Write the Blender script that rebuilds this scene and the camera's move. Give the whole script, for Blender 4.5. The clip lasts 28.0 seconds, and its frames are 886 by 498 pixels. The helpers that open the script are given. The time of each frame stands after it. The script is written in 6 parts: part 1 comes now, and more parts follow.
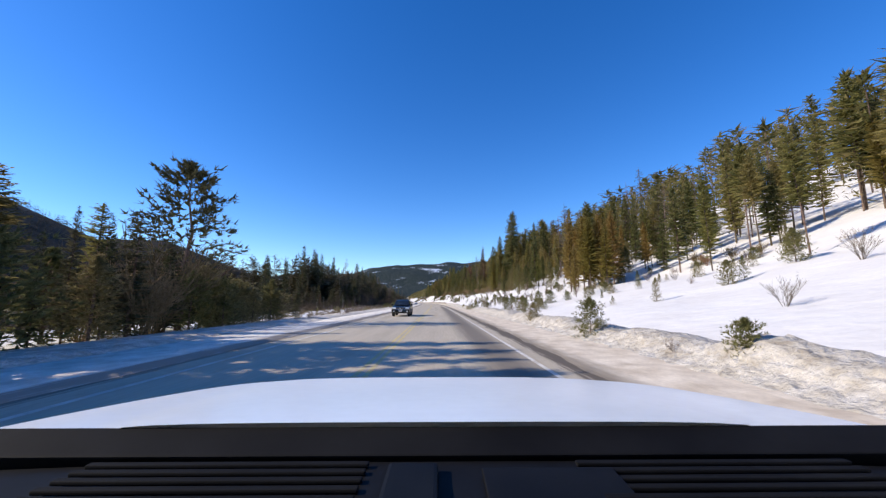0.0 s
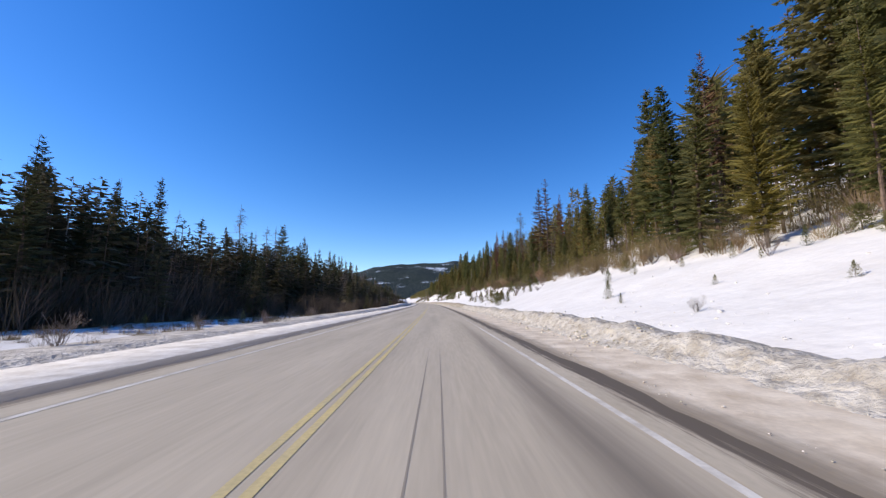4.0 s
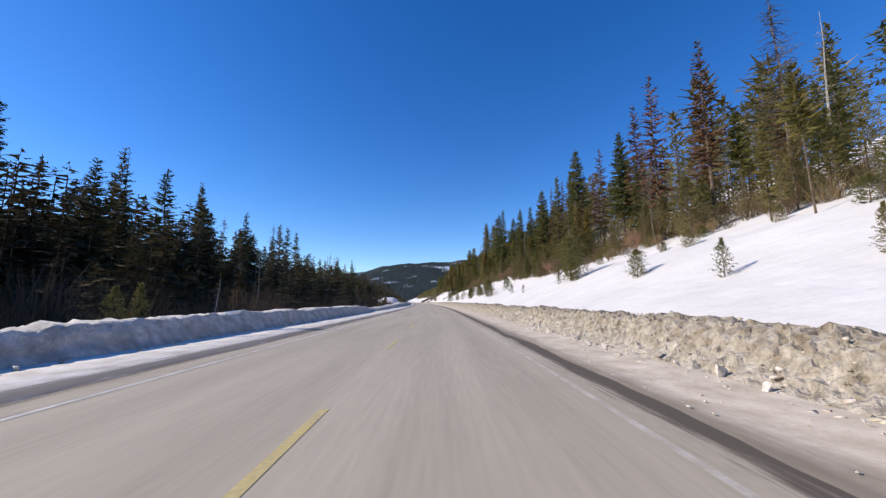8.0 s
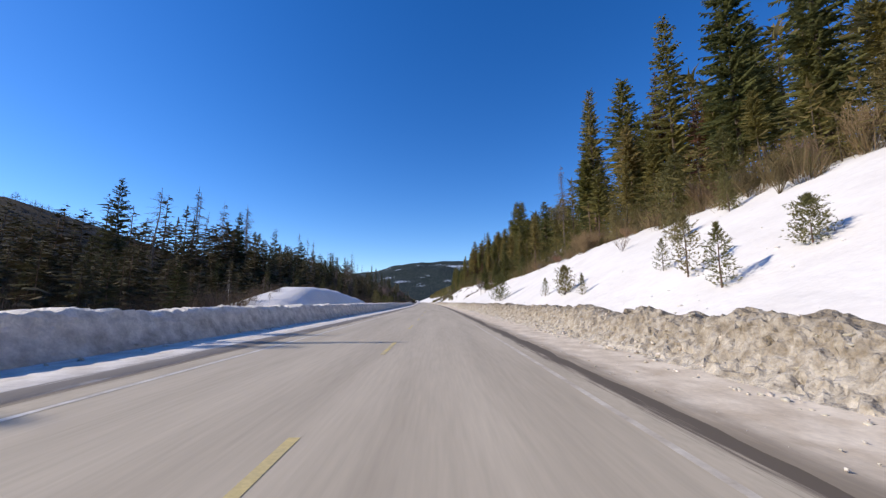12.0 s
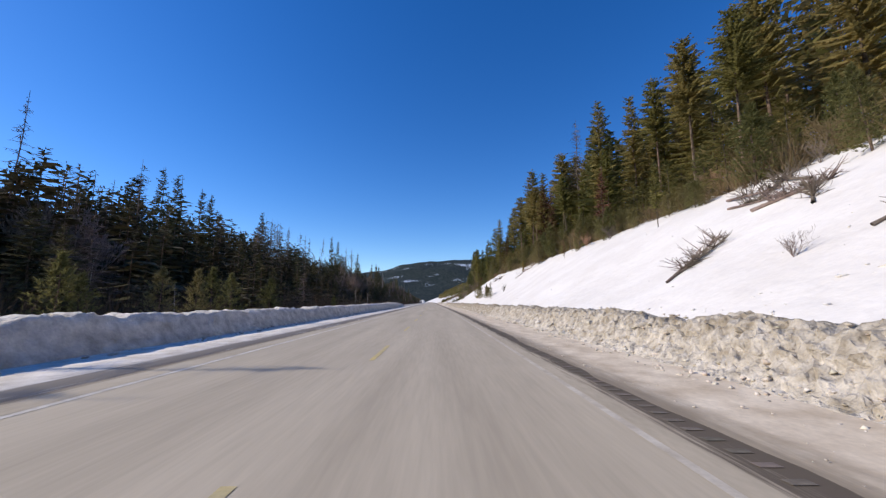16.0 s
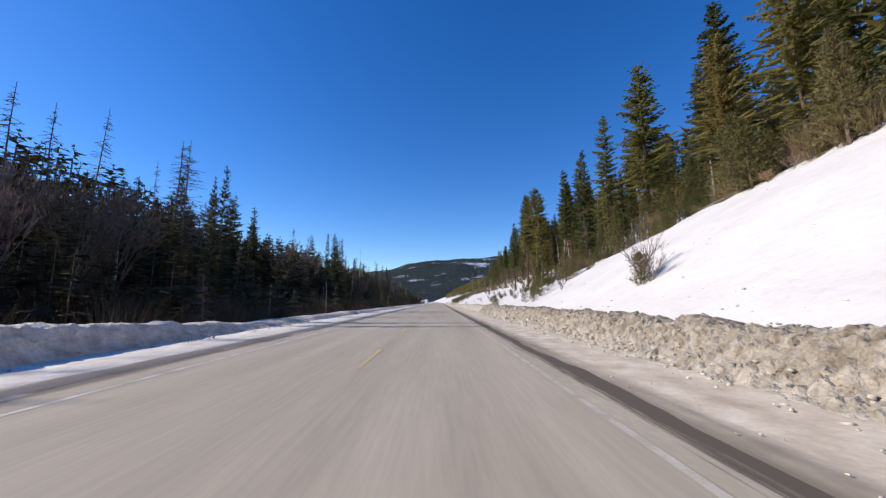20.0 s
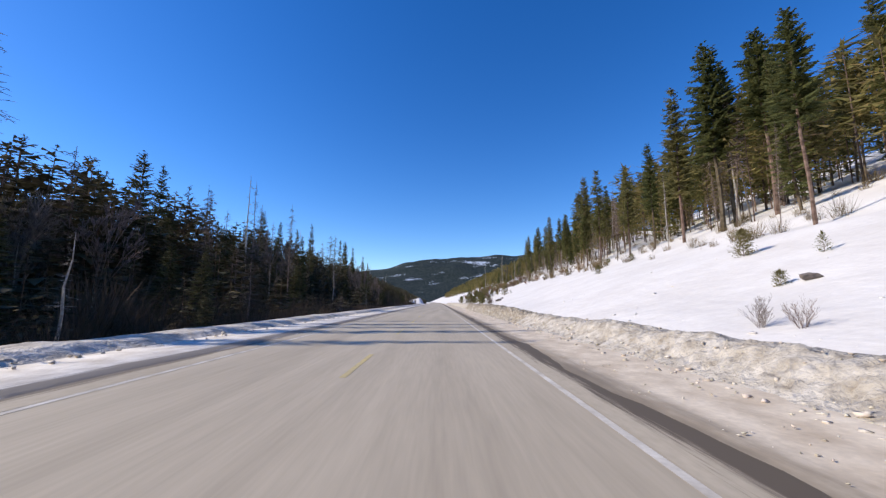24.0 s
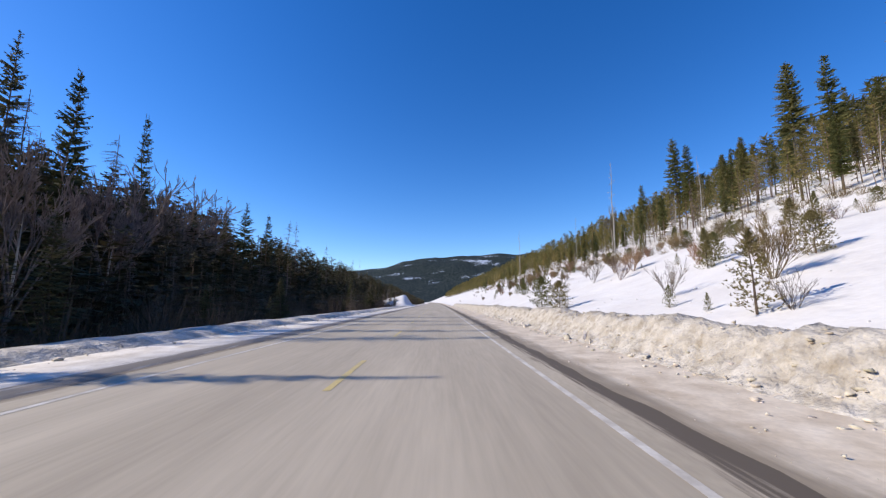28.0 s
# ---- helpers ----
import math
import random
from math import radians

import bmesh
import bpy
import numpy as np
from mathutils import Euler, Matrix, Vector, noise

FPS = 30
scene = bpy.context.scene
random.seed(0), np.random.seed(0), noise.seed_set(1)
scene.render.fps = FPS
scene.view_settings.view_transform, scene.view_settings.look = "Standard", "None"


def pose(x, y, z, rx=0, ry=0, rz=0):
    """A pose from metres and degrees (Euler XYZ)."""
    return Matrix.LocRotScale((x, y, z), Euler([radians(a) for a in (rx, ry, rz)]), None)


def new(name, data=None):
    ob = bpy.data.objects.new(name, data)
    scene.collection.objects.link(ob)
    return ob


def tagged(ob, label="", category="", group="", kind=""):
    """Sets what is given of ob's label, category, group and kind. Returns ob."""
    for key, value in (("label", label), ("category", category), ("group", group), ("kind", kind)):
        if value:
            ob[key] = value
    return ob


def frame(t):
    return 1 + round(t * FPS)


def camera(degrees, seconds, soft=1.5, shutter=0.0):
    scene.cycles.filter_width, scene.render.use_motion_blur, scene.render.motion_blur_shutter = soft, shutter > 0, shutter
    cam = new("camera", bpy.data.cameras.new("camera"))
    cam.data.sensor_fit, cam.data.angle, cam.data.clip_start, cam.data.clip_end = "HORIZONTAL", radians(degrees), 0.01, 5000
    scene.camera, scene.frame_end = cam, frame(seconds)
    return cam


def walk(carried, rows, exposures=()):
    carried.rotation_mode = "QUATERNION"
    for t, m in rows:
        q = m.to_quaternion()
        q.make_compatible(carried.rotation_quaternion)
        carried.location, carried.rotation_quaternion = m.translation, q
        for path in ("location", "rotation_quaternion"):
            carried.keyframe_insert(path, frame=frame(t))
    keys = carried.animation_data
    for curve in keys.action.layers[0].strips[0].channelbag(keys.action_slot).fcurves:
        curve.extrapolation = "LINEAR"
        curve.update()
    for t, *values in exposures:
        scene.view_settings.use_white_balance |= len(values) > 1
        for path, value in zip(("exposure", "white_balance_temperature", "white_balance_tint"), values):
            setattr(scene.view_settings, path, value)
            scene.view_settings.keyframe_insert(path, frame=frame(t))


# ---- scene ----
import itertools

cam = camera(100.0, 28.0, 1.35)

# the road's heading in degrees, every 50 m from the camera's first place
HEAD = [(-400, 0.6), (0, 0.68), (50, 0.94), (100, 1.4), (150, 2.35), (200, 2.8), (250, 3.45), (300, 4.85), (350, 5.65), (400, 6.3),
        (450, 7.15), (500, 7.4), (550, 7.4), (600, 7.1), (700, 7.02), (1000, 7.6), (1500, 9.5), (3000, 9.5)]
SPEED = 25.0


def ramp(x, *knots):
    """Straight lines between the knots (x, y)."""
    if x <= knots[0][0]:
        return knots[0][1]
    for (a, p), (b, q) in zip(knots, knots[1:]):
        if x <= b:
            return p + (q - p) * (x - a) / (b - a)
    return knots[-1][1]


def heading(s):
    return radians(ramp(s, *HEAD))


LINE = {0: (0.0, 0.0)}
for i_ in range(0, 2200):
    LINE[i_ + 1] = (LINE[i_][0] - math.sin(heading(i_ + 0.5)), LINE[i_][1] + math.cos(heading(i_ + 0.5)))
for i_ in range(0, -350, -1):
    LINE[i_ - 1] = (LINE[i_][0] + math.sin(heading(i_ - 0.5)), LINE[i_][1] - math.cos(heading(i_ - 0.5)))


def at(s, off=0.0, z=0.0):
    """The place s metres along the road, off metres to the right of the driving line, z metres up."""
    i = int(math.floor(s))
    f = s - i
    (xa, ya), (xb, yb) = LINE[i], LINE[i + 1]
    h = heading(s)
    return Vector((xa + (xb - xa) * f + off * math.cos(h), ya + (yb - ya) * f + off * math.sin(h), z))


def eye(t, yaw, off=0.0, pitch=8.09, roll=0.0, up=1.36):
    p = at(SPEED * t, off, up)
    return (t, pose(p.x, p.y, p.z, 90 + pitch, roll, yaw))


walk(cam, [eye(0, -0.01), eye(2, 0.25), eye(4, 0.75), eye(6, 1.75), eye(8, 2.1), eye(10, 2.75), eye(12, 4.2), eye(14, 4.97, 0.05), eye(16, 5.6, 0.1),
           eye(18, 6.5, 0.15), eye(20, 6.65, 0.2), eye(22, 6.75, 0.25), eye(24, 6.35, 0.28), eye(26, 6.33, 0.28), eye(28, 6.33, 0.28)],
     [(0, 0.18), (1, 0.1), (3, 0.03), (8, -0.03), (13, -0.08), (17, -0.16), (20, -0.1), (24, 0.02), (28, 0.02)])

# ---- world and sun ----
SUN_UP, SUN_FROM = 31.0, 8.0  # height, and degrees behind square-left of the road
world = bpy.data.worlds.new("sky")
scene.world = world
world.use_nodes = True
wn, wl = world.node_tree.nodes, world.node_tree.links
sky = wn.new("ShaderNodeTexSky")
sky.sky_type, sky.sun_disc = "NISHITA", False
sky.sun_elevation = radians(SUN_UP)
sky.altitude, sky.air_density, sky.dust_density, sky.ozone_density = 1200, 1.0, 0.3, 3.0
to_sun = Vector((-math.cos(radians(SUN_FROM)), -math.sin(radians(SUN_FROM)), math.tan(radians(SUN_UP)))).normalized()
sky.sun_rotation = math.atan2(to_sun.x, to_sun.y)
deep = wn.new("ShaderNodeHueSaturation")
deep.inputs["Saturation"].default_value, deep.inputs["Hue"].default_value = 1.33, 0.512
wl.new(sky.outputs[0], deep.inputs["Color"])
wl.new(deep.outputs[0], wn["Background"].inputs[0])
wn["Background"].inputs[1].default_value = 0.195
sun = new("sun", bpy.data.lights.new("sun", "SUN"))
sun.data.energy, sun.data.angle, sun.data.color = 5.0, radians(0.5), (1.0, 0.90, 0.76)
sun.rotation_euler = to_sun.to_track_quat("Z", "Y").to_euler()


# ---- materials ----
def mat(name, a, b, scale=8.0, rough=0.8, bump=0.0, bump_scale=40.0, fine=60.0, fine_amount=0.25, metal=0.0, vary="", spread=0.3, low=0.35, high=0.65, space="Object", rise=0.0, thin=0.0, gloss=0.5):
    """Two colours mixed by noise at a coarse and a fine scale, with relief; vary: 'object' or 'island' shifts the brightness of single pieces; rise: more of the first colour higher up; thin: light passing through leaves."""
    m = bpy.data.materials.new(name)
    m.use_nodes = True
    n, l = m.node_tree.nodes, m.node_tree.links
    p = n["Principled BSDF"]
    p.inputs["Roughness"].default_value, p.inputs["Metallic"].default_value, p.inputs["Specular IOR Level"].default_value = rough, metal, gloss
    co = n.new("ShaderNodeTexCoord")
    big, small = n.new("ShaderNodeTexNoise"), n.new("ShaderNodeTexNoise")
    big.inputs["Scale"].default_value, big.inputs["Detail"].default_value = scale, 5
    small.inputs["Scale"].default_value, small.inputs["Detail"].default_value = fine, 3
    for t in (big, small):
        l.new(co.outputs[space], t.inputs["Vector"])
    r = n.new("ShaderNodeValToRGB")
    r.color_ramp.elements[0].position, r.color_ramp.elements[0].color = low, (*a, 1)
    r.color_ramp.elements[1].position, r.color_ramp.elements[1].color = high, (*b, 1)
    l.new(big.outputs["Fac"], r.inputs["Fac"])
    if rise:
        xyz, lower = n.new("ShaderNodeSeparateXYZ"), n.new("ShaderNodeMath")
        lower.operation = "MULTIPLY_ADD"
        lower.inputs[1].default_value = -rise
        l.new(co.outputs["Object"], xyz.inputs[0])
        l.new(xyz.outputs["Z"], lower.inputs[0])
        l.new(big.outputs["Fac"], lower.inputs[2])
        l.new(lower.outputs[0], r.inputs["Fac"])
    value = n.new("ShaderNodeMath")
    value.operation = "MULTIPLY_ADD"
    value.inputs[1].default_value, value.inputs[2].default_value = 2 * fine_amount, 1 - fine_amount
    l.new(small.outputs["Fac"], value.inputs[0])
    last = value.outputs[0]
    if vary:
        if vary == "object":
            source = n.new("ShaderNodeObjectInfo").outputs["Random"]
        else:
            source = n.new("ShaderNodeNewGeometry").outputs["Random Per Island"]
        v2, v3 = n.new("ShaderNodeMath"), n.new("ShaderNodeMath")
        v2.operation, v3.operation = "MULTIPLY_ADD", "MULTIPLY"
        v2.inputs[1].default_value, v2.inputs[2].default_value = 2 * spread, 1 - spread
        l.new(source, v2.inputs[0])
        l.new(v2.outputs[0], v3.inputs[0])
        l.new(last, v3.inputs[1])
        last = v3.outputs[0]
    hsv = n.new("ShaderNodeHueSaturation")
    l.new(r.outputs["Color"], hsv.inputs["Color"])
    l.new(last, hsv.inputs["Value"])
    if vary:
        h2 = n.new("ShaderNodeMath")
        h2.operation = "MULTIPLY_ADD"
        h2.inputs[1].default_value, h2.inputs[2].default_value = -0.05, 0.525
        l.new(source, h2.inputs[0])
        l.new(h2.outputs[0], hsv.inputs["Hue"])
    l.new(hsv.outputs["Color"], p.inputs["Base Color"])
    if bump:
        bn, bp = n.new("ShaderNodeTexNoise"), n.new("ShaderNodeBump")
        bn.inputs["Scale"].default_value, bn.inputs["Detail"].default_value = bump_scale, 6
        bp.inputs["Strength"].default_value, bp.inputs["Distance"].default_value = min(1.0, bump * 10), bump
        l.new(co.outputs[space], bn.inputs["Vector"])
        l.new(bn.outputs["Fac"], bp.inputs["Height"])
        l.new(bp.outputs["Normal"], p.inputs["Normal"])
    if thin:
        tr, mix = n.new("ShaderNodeBsdfTranslucent"), n.new("ShaderNodeMixShader")
        mix.inputs[0].default_value = thin
        l.new(hsv.outputs["Color"], tr.inputs["Color"])
        l.new(p.outputs[0], mix.inputs[1])
        l.new(tr.outputs[0], mix.inputs[2])
        l.new(mix.outputs[0], n["Material Output"].inputs["Surface"])
    return m


M = {}
M["snow"] = mat("snow", (0.70, 0.666, 0.628), (0.775, 0.746, 0.71), 0.35, 0.75, 0.10, 1.1, 5.0, 0.08)
M["dirty_snow"] = mat("dirty_snow", (0.235, 0.19, 0.13), (0.57, 0.51, 0.42), 4.2, 0.9, 0.14, 7.0, 26.0, 0.34, low=0.20, high=0.66, rise=0.17)
M["beige_snow"] = mat("beige_snow", (0.28, 0.235, 0.17), (0.62, 0.565, 0.485), 3.9, 0.9, 0.14, 7.0, 24.0, 0.26, low=0.2, high=0.6, rise=0.14)
M["pale_snow"] = mat("pale_snow", (0.31, 0.265, 0.205), (0.57, 0.525, 0.46), 2.8, 0.9, 0.12, 6.0, 20.0, 0.26, low=0.25, high=0.62, rise=0.06)
# Dirty left bank; face's shade and sunlit crest put into the colour by height.
M["grey_bank"] = mat("grey_bank", (0.44, 0.385, 0.315), (0.84, 0.77, 0.67), 2.2, 0.85, 0.10, 8.0, 14.0, 0.26, low=0.40, high=0.80, rise=-0.24)
M["chunk"] = mat("chunk", (0.56, 0.50, 0.41), (0.80, 0.75, 0.68), 2.5, 0.9, 0.05, 11.0, 14.0, 0.2, vary="object", spread=0.12)
M["crumbs"] = mat("crumbs", (0.48, 0.415, 0.315), (0.78, 0.72, 0.63), 3.2, 0.95, 0.03, 14.0, 9.0, 0.2, vary="island", spread=0.12, rise=0.18)
M["asphalt"] = mat("asphalt", (0.396, 0.336, 0.251), (0.51, 0.438, 0.332), 1.1, 0.85, 0.0, 60.0, 14.0, 0.16, space="UV", low=0.3, high=0.7)
M["sealer"] = mat("sealer", (0.46, 0.39, 0.305), (0.56, 0.48, 0.38), 0.8, 0.8, 0.0, 60.0, 12.0, 0.2, space="UV")
M["skid"] = mat("skid", (0.24, 0.203, 0.158), (0.33, 0.28, 0.22), 0.8, 0.8, 0.0, 60.0, 12.0, 0.2, space="UV")
M["groove"] = mat("groove", (0.12, 0.10, 0.08), (0.20, 0.17, 0.135), 3.0, 0.85, 0.0, 60.0, 16.0, 0.25, vary="object", spread=0.25)
M["white_paint"] = mat("white_paint", (0.50, 0.455, 0.39), (0.72, 0.68, 0.61), 2.2, 0.8, 0.0, 40.0, 18.0, 0.2)
M["worn_paint"] = mat("worn_paint", (0.43, 0.37, 0.295), (0.60, 0.55, 0.47), 2.2, 0.8, 0.0, 40.0, 18.0, 0.2)
M["yellow_paint"] = mat("yellow_paint", (0.48, 0.40, 0.22), (0.60, 0.475, 0.20), 1.3, 0.8, 0.0, 40.0, 18.0, 0.25)
# Spruce carries the backlit left side's shade in its colour, fir the sunlit right's.
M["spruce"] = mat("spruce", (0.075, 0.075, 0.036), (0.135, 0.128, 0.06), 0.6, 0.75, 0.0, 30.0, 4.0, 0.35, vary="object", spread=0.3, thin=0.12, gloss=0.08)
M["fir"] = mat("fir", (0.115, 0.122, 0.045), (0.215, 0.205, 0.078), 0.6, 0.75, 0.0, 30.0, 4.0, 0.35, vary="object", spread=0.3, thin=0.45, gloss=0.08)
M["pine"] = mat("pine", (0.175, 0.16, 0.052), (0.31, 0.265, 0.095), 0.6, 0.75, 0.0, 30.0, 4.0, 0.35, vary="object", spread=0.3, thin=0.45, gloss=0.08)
M["gold"] = mat("gold", (0.20, 0.15, 0.04), (0.32, 0.24, 0.075), 0.6, 0.75, 0.0, 30.0, 4.0, 0.3, vary="object", spread=0.25, thin=0.4, gloss=0.08)
M["rust"] = mat("rust", (0.10, 0.055, 0.03), (0.17, 0.095, 0.055), 0.6, 0.8, 0.0, 30.0, 4.0, 0.3, vary="object", spread=0.25, gloss=0.08)
M["sapling"] = mat("sapling", (0.15, 0.145, 0.055), (0.27, 0.24, 0.105), 1.5, 0.75, 0.0, 30.0, 8.0, 0.3, vary="object", spread=0.25, thin=0.35, gloss=0.08)
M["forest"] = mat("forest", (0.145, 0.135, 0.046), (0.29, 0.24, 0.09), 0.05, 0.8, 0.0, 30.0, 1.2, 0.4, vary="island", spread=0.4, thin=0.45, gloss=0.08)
M["dark_floor"] = mat("dark_floor", (0.03, 0.025, 0.018), (0.085, 0.072, 0.06), 0.9, 0.9, 0.05, 5.0, 6.0, 0.3, low=0.45, high=0.75, gloss=0.08)
# Darker twin of forest; the backlit valley wood's shade is put into its colour.
M["shaded_forest"] = mat("shaded_forest", (0.075, 0.068, 0.04), (0.15, 0.13, 0.072), 0.05, 0.9, 0.0, 30.0, 1.2, 0.4, vary="island", spread=0.4, thin=0.12, gloss=0.08)
M["bark"] = mat("bark", (0.09, 0.065, 0.045), (0.20, 0.15, 0.11), 2.5, 0.9, 0.02, 14.0, 20.0, 0.3, vary="object", spread=0.25, gloss=0.08)
M["dead_wood"] = mat("dead_wood", (0.13, 0.10, 0.08), (0.25, 0.20, 0.165), 2.5, 0.9, 0.01, 14.0, 20.0, 0.3, vary="object", spread=0.3, gloss=0.08)
M["pale_bark"] = mat("pale_bark", (0.30, 0.26, 0.22), (0.50, 0.46, 0.40), 2.0, 0.85, 0.01, 14.0, 10.0, 0.3, vary="object", spread=0.2)
M["brush"] = mat("brush", (0.17, 0.115, 0.065), (0.31, 0.22, 0.13), 1.2, 0.9, 0.0, 14.0, 12.0, 0.25, vary="object", spread=0.35, gloss=0.08)
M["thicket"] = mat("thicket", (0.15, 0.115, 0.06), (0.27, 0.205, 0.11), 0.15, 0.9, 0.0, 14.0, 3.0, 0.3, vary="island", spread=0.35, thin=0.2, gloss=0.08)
# Twigs of thicket again, with the wood's shade side put into the colour.
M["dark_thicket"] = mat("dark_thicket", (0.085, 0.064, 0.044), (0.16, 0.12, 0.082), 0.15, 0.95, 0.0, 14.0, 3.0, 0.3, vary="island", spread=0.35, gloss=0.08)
M["twig"] = mat("twig", (0.14, 0.11, 0.09), (0.26, 0.21, 0.17), 2.0, 0.9, 0.0, 14.0, 20.0, 0.2, vary="object", spread=0.3, gloss=0.08)


def streaked(name, dark, light, middle, half, blur, ragged, relief=0.0, across=7.0, along=3.0, dries=None):
    """Wet dirt along the road: darkest in the middle of its band, with streaky, ragged edges that fade into dry asphalt; dries: between which lengths along the road it dries up."""
    m = mat(name, *light, 1.8 if relief else 1.1, 0.9, relief, 6.0, 14.0, 0.18, space="UV", low=0.3, high=0.7)
    n, l = m.node_tree.nodes, m.node_tree.links
    co, xyz, grain, stretch = n.new("ShaderNodeTexCoord"), n.new("ShaderNodeSeparateXYZ"), n.new("ShaderNodeTexNoise"), n.new("ShaderNodeMapping")
    l.new(co.outputs["UV"], xyz.inputs[0])
    stretch.inputs["Scale"].default_value = (across, along, 1.0)
    l.new(co.outputs["UV"], stretch.inputs["Vector"])
    l.new(stretch.outputs[0], grain.inputs["Vector"])
    grain.inputs["Scale"].default_value, grain.inputs["Detail"].default_value, grain.inputs["Roughness"].default_value = 1.0, 6, 0.65
    off, away, sway, fade = n.new("ShaderNodeMath"), n.new("ShaderNodeMath"), n.new("ShaderNodeMath"), n.new("ShaderNodeMapRange")
    off.operation, away.operation, sway.operation = "SUBTRACT", "ABSOLUTE", "MULTIPLY_ADD"
    off.inputs[1].default_value = middle
    l.new(xyz.outputs["X"], off.inputs[0])
    l.new(off.outputs[0], away.inputs[0])
    l.new(grain.outputs["Fac"], sway.inputs[0])
    sway.inputs[1].default_value = ragged
    l.new(away.outputs[0], sway.inputs[2])
    fade.interpolation_type = "SMOOTHSTEP"
    fade.inputs["From Min"].default_value, fade.inputs["From Max"].default_value = half + ragged / 2 + blur, half + ragged / 2 - blur
    l.new(sway.outputs[0], fade.inputs["Value"])
    if dries:
        dry, more = n.new("ShaderNodeMapRange"), n.new("ShaderNodeMath")
        dry.inputs["From Min"].default_value, dry.inputs["From Max"].default_value, dry.inputs["To Max"].default_value = *dries, half + ragged + blur
        l.new(xyz.outputs["Y"], dry.inputs["Value"])
        l.new(dry.outputs["Result"], more.inputs[0])
        l.new(sway.outputs[0], more.inputs[1])
        l.new(more.outputs[0], fade.inputs["Value"])
    mixed = n.new("ShaderNodeMix")
    mixed.data_type = "RGBA"
    p = n["Principled BSDF"]
    l.new(p.inputs["Base Color"].links[0].from_socket, mixed.inputs["A"])
    mixed.inputs["B"].default_value = (*dark, 1)
    l.new(fade.outputs["Result"], mixed.inputs["Factor"])
    l.new(mixed.outputs["Result"], p.inputs["Base Color"])
    return m


DRY = ((0.396, 0.336, 0.251), (0.51, 0.438, 0.332))
M["wet_asphalt"] = streaked("wet_asphalt", (0.115, 0.090, 0.066), DRY, 3.0, 0.36, 0.12, 0.85, 0.0, 13.0, 1.6)
M["slush"] = streaked("slush", (0.20, 0.165, 0.125), ((0.52, 0.42, 0.305), (0.80, 0.695, 0.55)), 2.9, 0.42, 0.42, 0.7, 0.03, 4.0, 0.5)
M["packed"] = streaked("packed", (0.30, 0.255, 0.205), ((0.58, 0.51, 0.42), (0.88, 0.82, 0.73)), -6.1, 0.34, 0.12, 1.0, 0.04, 9.0, 0.5)
M["wet_edge"] = streaked("wet_edge", (0.19, 0.152, 0.112), DRY, -5.9, 0.22, 0.09, 0.8, 0.0, 15.0, 1.2)
M["damp_lane"] = streaked("damp_lane", (0.185, 0.154, 0.118), DRY, 1.55, 0.55, 0.42, 0.35, 0.0, 7.0, 3.0, (90 * 0.06, 150 * 0.06))


# ---- building helpers ----
def data(name, verts, faces, material, smooth=False):
    me = bpy.data.meshes.new(name)
    me.from_pydata([tuple(v) for v in verts], [], faces)
    me.materials.append(material)
    if smooth:
        me.polygons.foreach_set("use_smooth", [True] * len(me.polygons))
    me.update()
    return me


def sheet(name, rows, material, smooth=True, flat=None):
    """A mesh through a grid of points, rows of equal length; flat: the same grid in road metres, kept as its UV map."""
    w = len(rows[0])
    faces = [(j * w + i, j * w + i + 1, (j + 1) * w + i + 1, (j + 1) * w + i) for j in range(len(rows) - 1) for i in range(w - 1)]
    me = data(name, [p for r in rows for p in r], faces, material, smooth)
    if flat:
        uv = np.array([p for r in flat for p in r])
        me.uv_layers.new(name="road")
        me.uv_layers[0].uv.foreach_set("vector", uv[np.array(faces).ravel()].ravel())
    return me


def part(name, bm, material, parent, label=""):
    """Links a bmesh, or a mesh, as one object under its thing."""
    if isinstance(bm, bmesh.types.BMesh):
        me = bpy.data.meshes.new(name)
        bm.to_mesh(me)
        bm.free()
        me.materials.append(material)
    else:
        me = bm
    ob = new(name, me)
    ob.parent = parent
    return tagged(ob, label)


def box(bm, size, centre, bevel=0.0, turn=None):
    r = bmesh.ops.create_cube(bm, size=1.0, matrix=Matrix.Translation(centre) @ (turn or Matrix()) @ Matrix.Diagonal((*size, 1)))
    if bevel:
        es = list({e for v in r["verts"] for e in v.link_edges})
        bmesh.ops.bevel(bm, geom=es, offset=bevel, segments=2, affect="EDGES", profile=0.6)
    return bm


def merged(name, verts, faces, slots, materials):
    me = bpy.data.meshes.new(name)
    me.vertices.add(len(verts))
    me.vertices.foreach_set("co", verts.ravel())
    me.loops.add(faces.size)
    me.loops.foreach_set("vertex_index", faces.ravel())
    me.polygons.add(len(faces))
    me.polygons.foreach_set("loop_start", np.arange(0, faces.size, 3))
    for m in materials:
        me.materials.append(m)
    me.polygons.foreach_set("material_index", slots)
    me.update(calc_edges=True)
    return me


def soft(a, b, x):
    x = min(1.0, max(0.0, (x - a) / (b - a)))
    return x * x * (3 - 2 * x)


# ---- the lie of the land ----
def bank_right(s):
    return ramp(s, (-60, 0.35), (20, 0.5), (70, 0.5), (100, 0.4), (120, 0.7), (140, 0.55), (175, 0.6), (195, 0.95), (330, 1.05), (470, 0.95), (540, 0.95), (590, 0.65), (620, 0.6),
                (640, 0.95), (720, 0.9), (820, 0.7), (1500, 0.5))


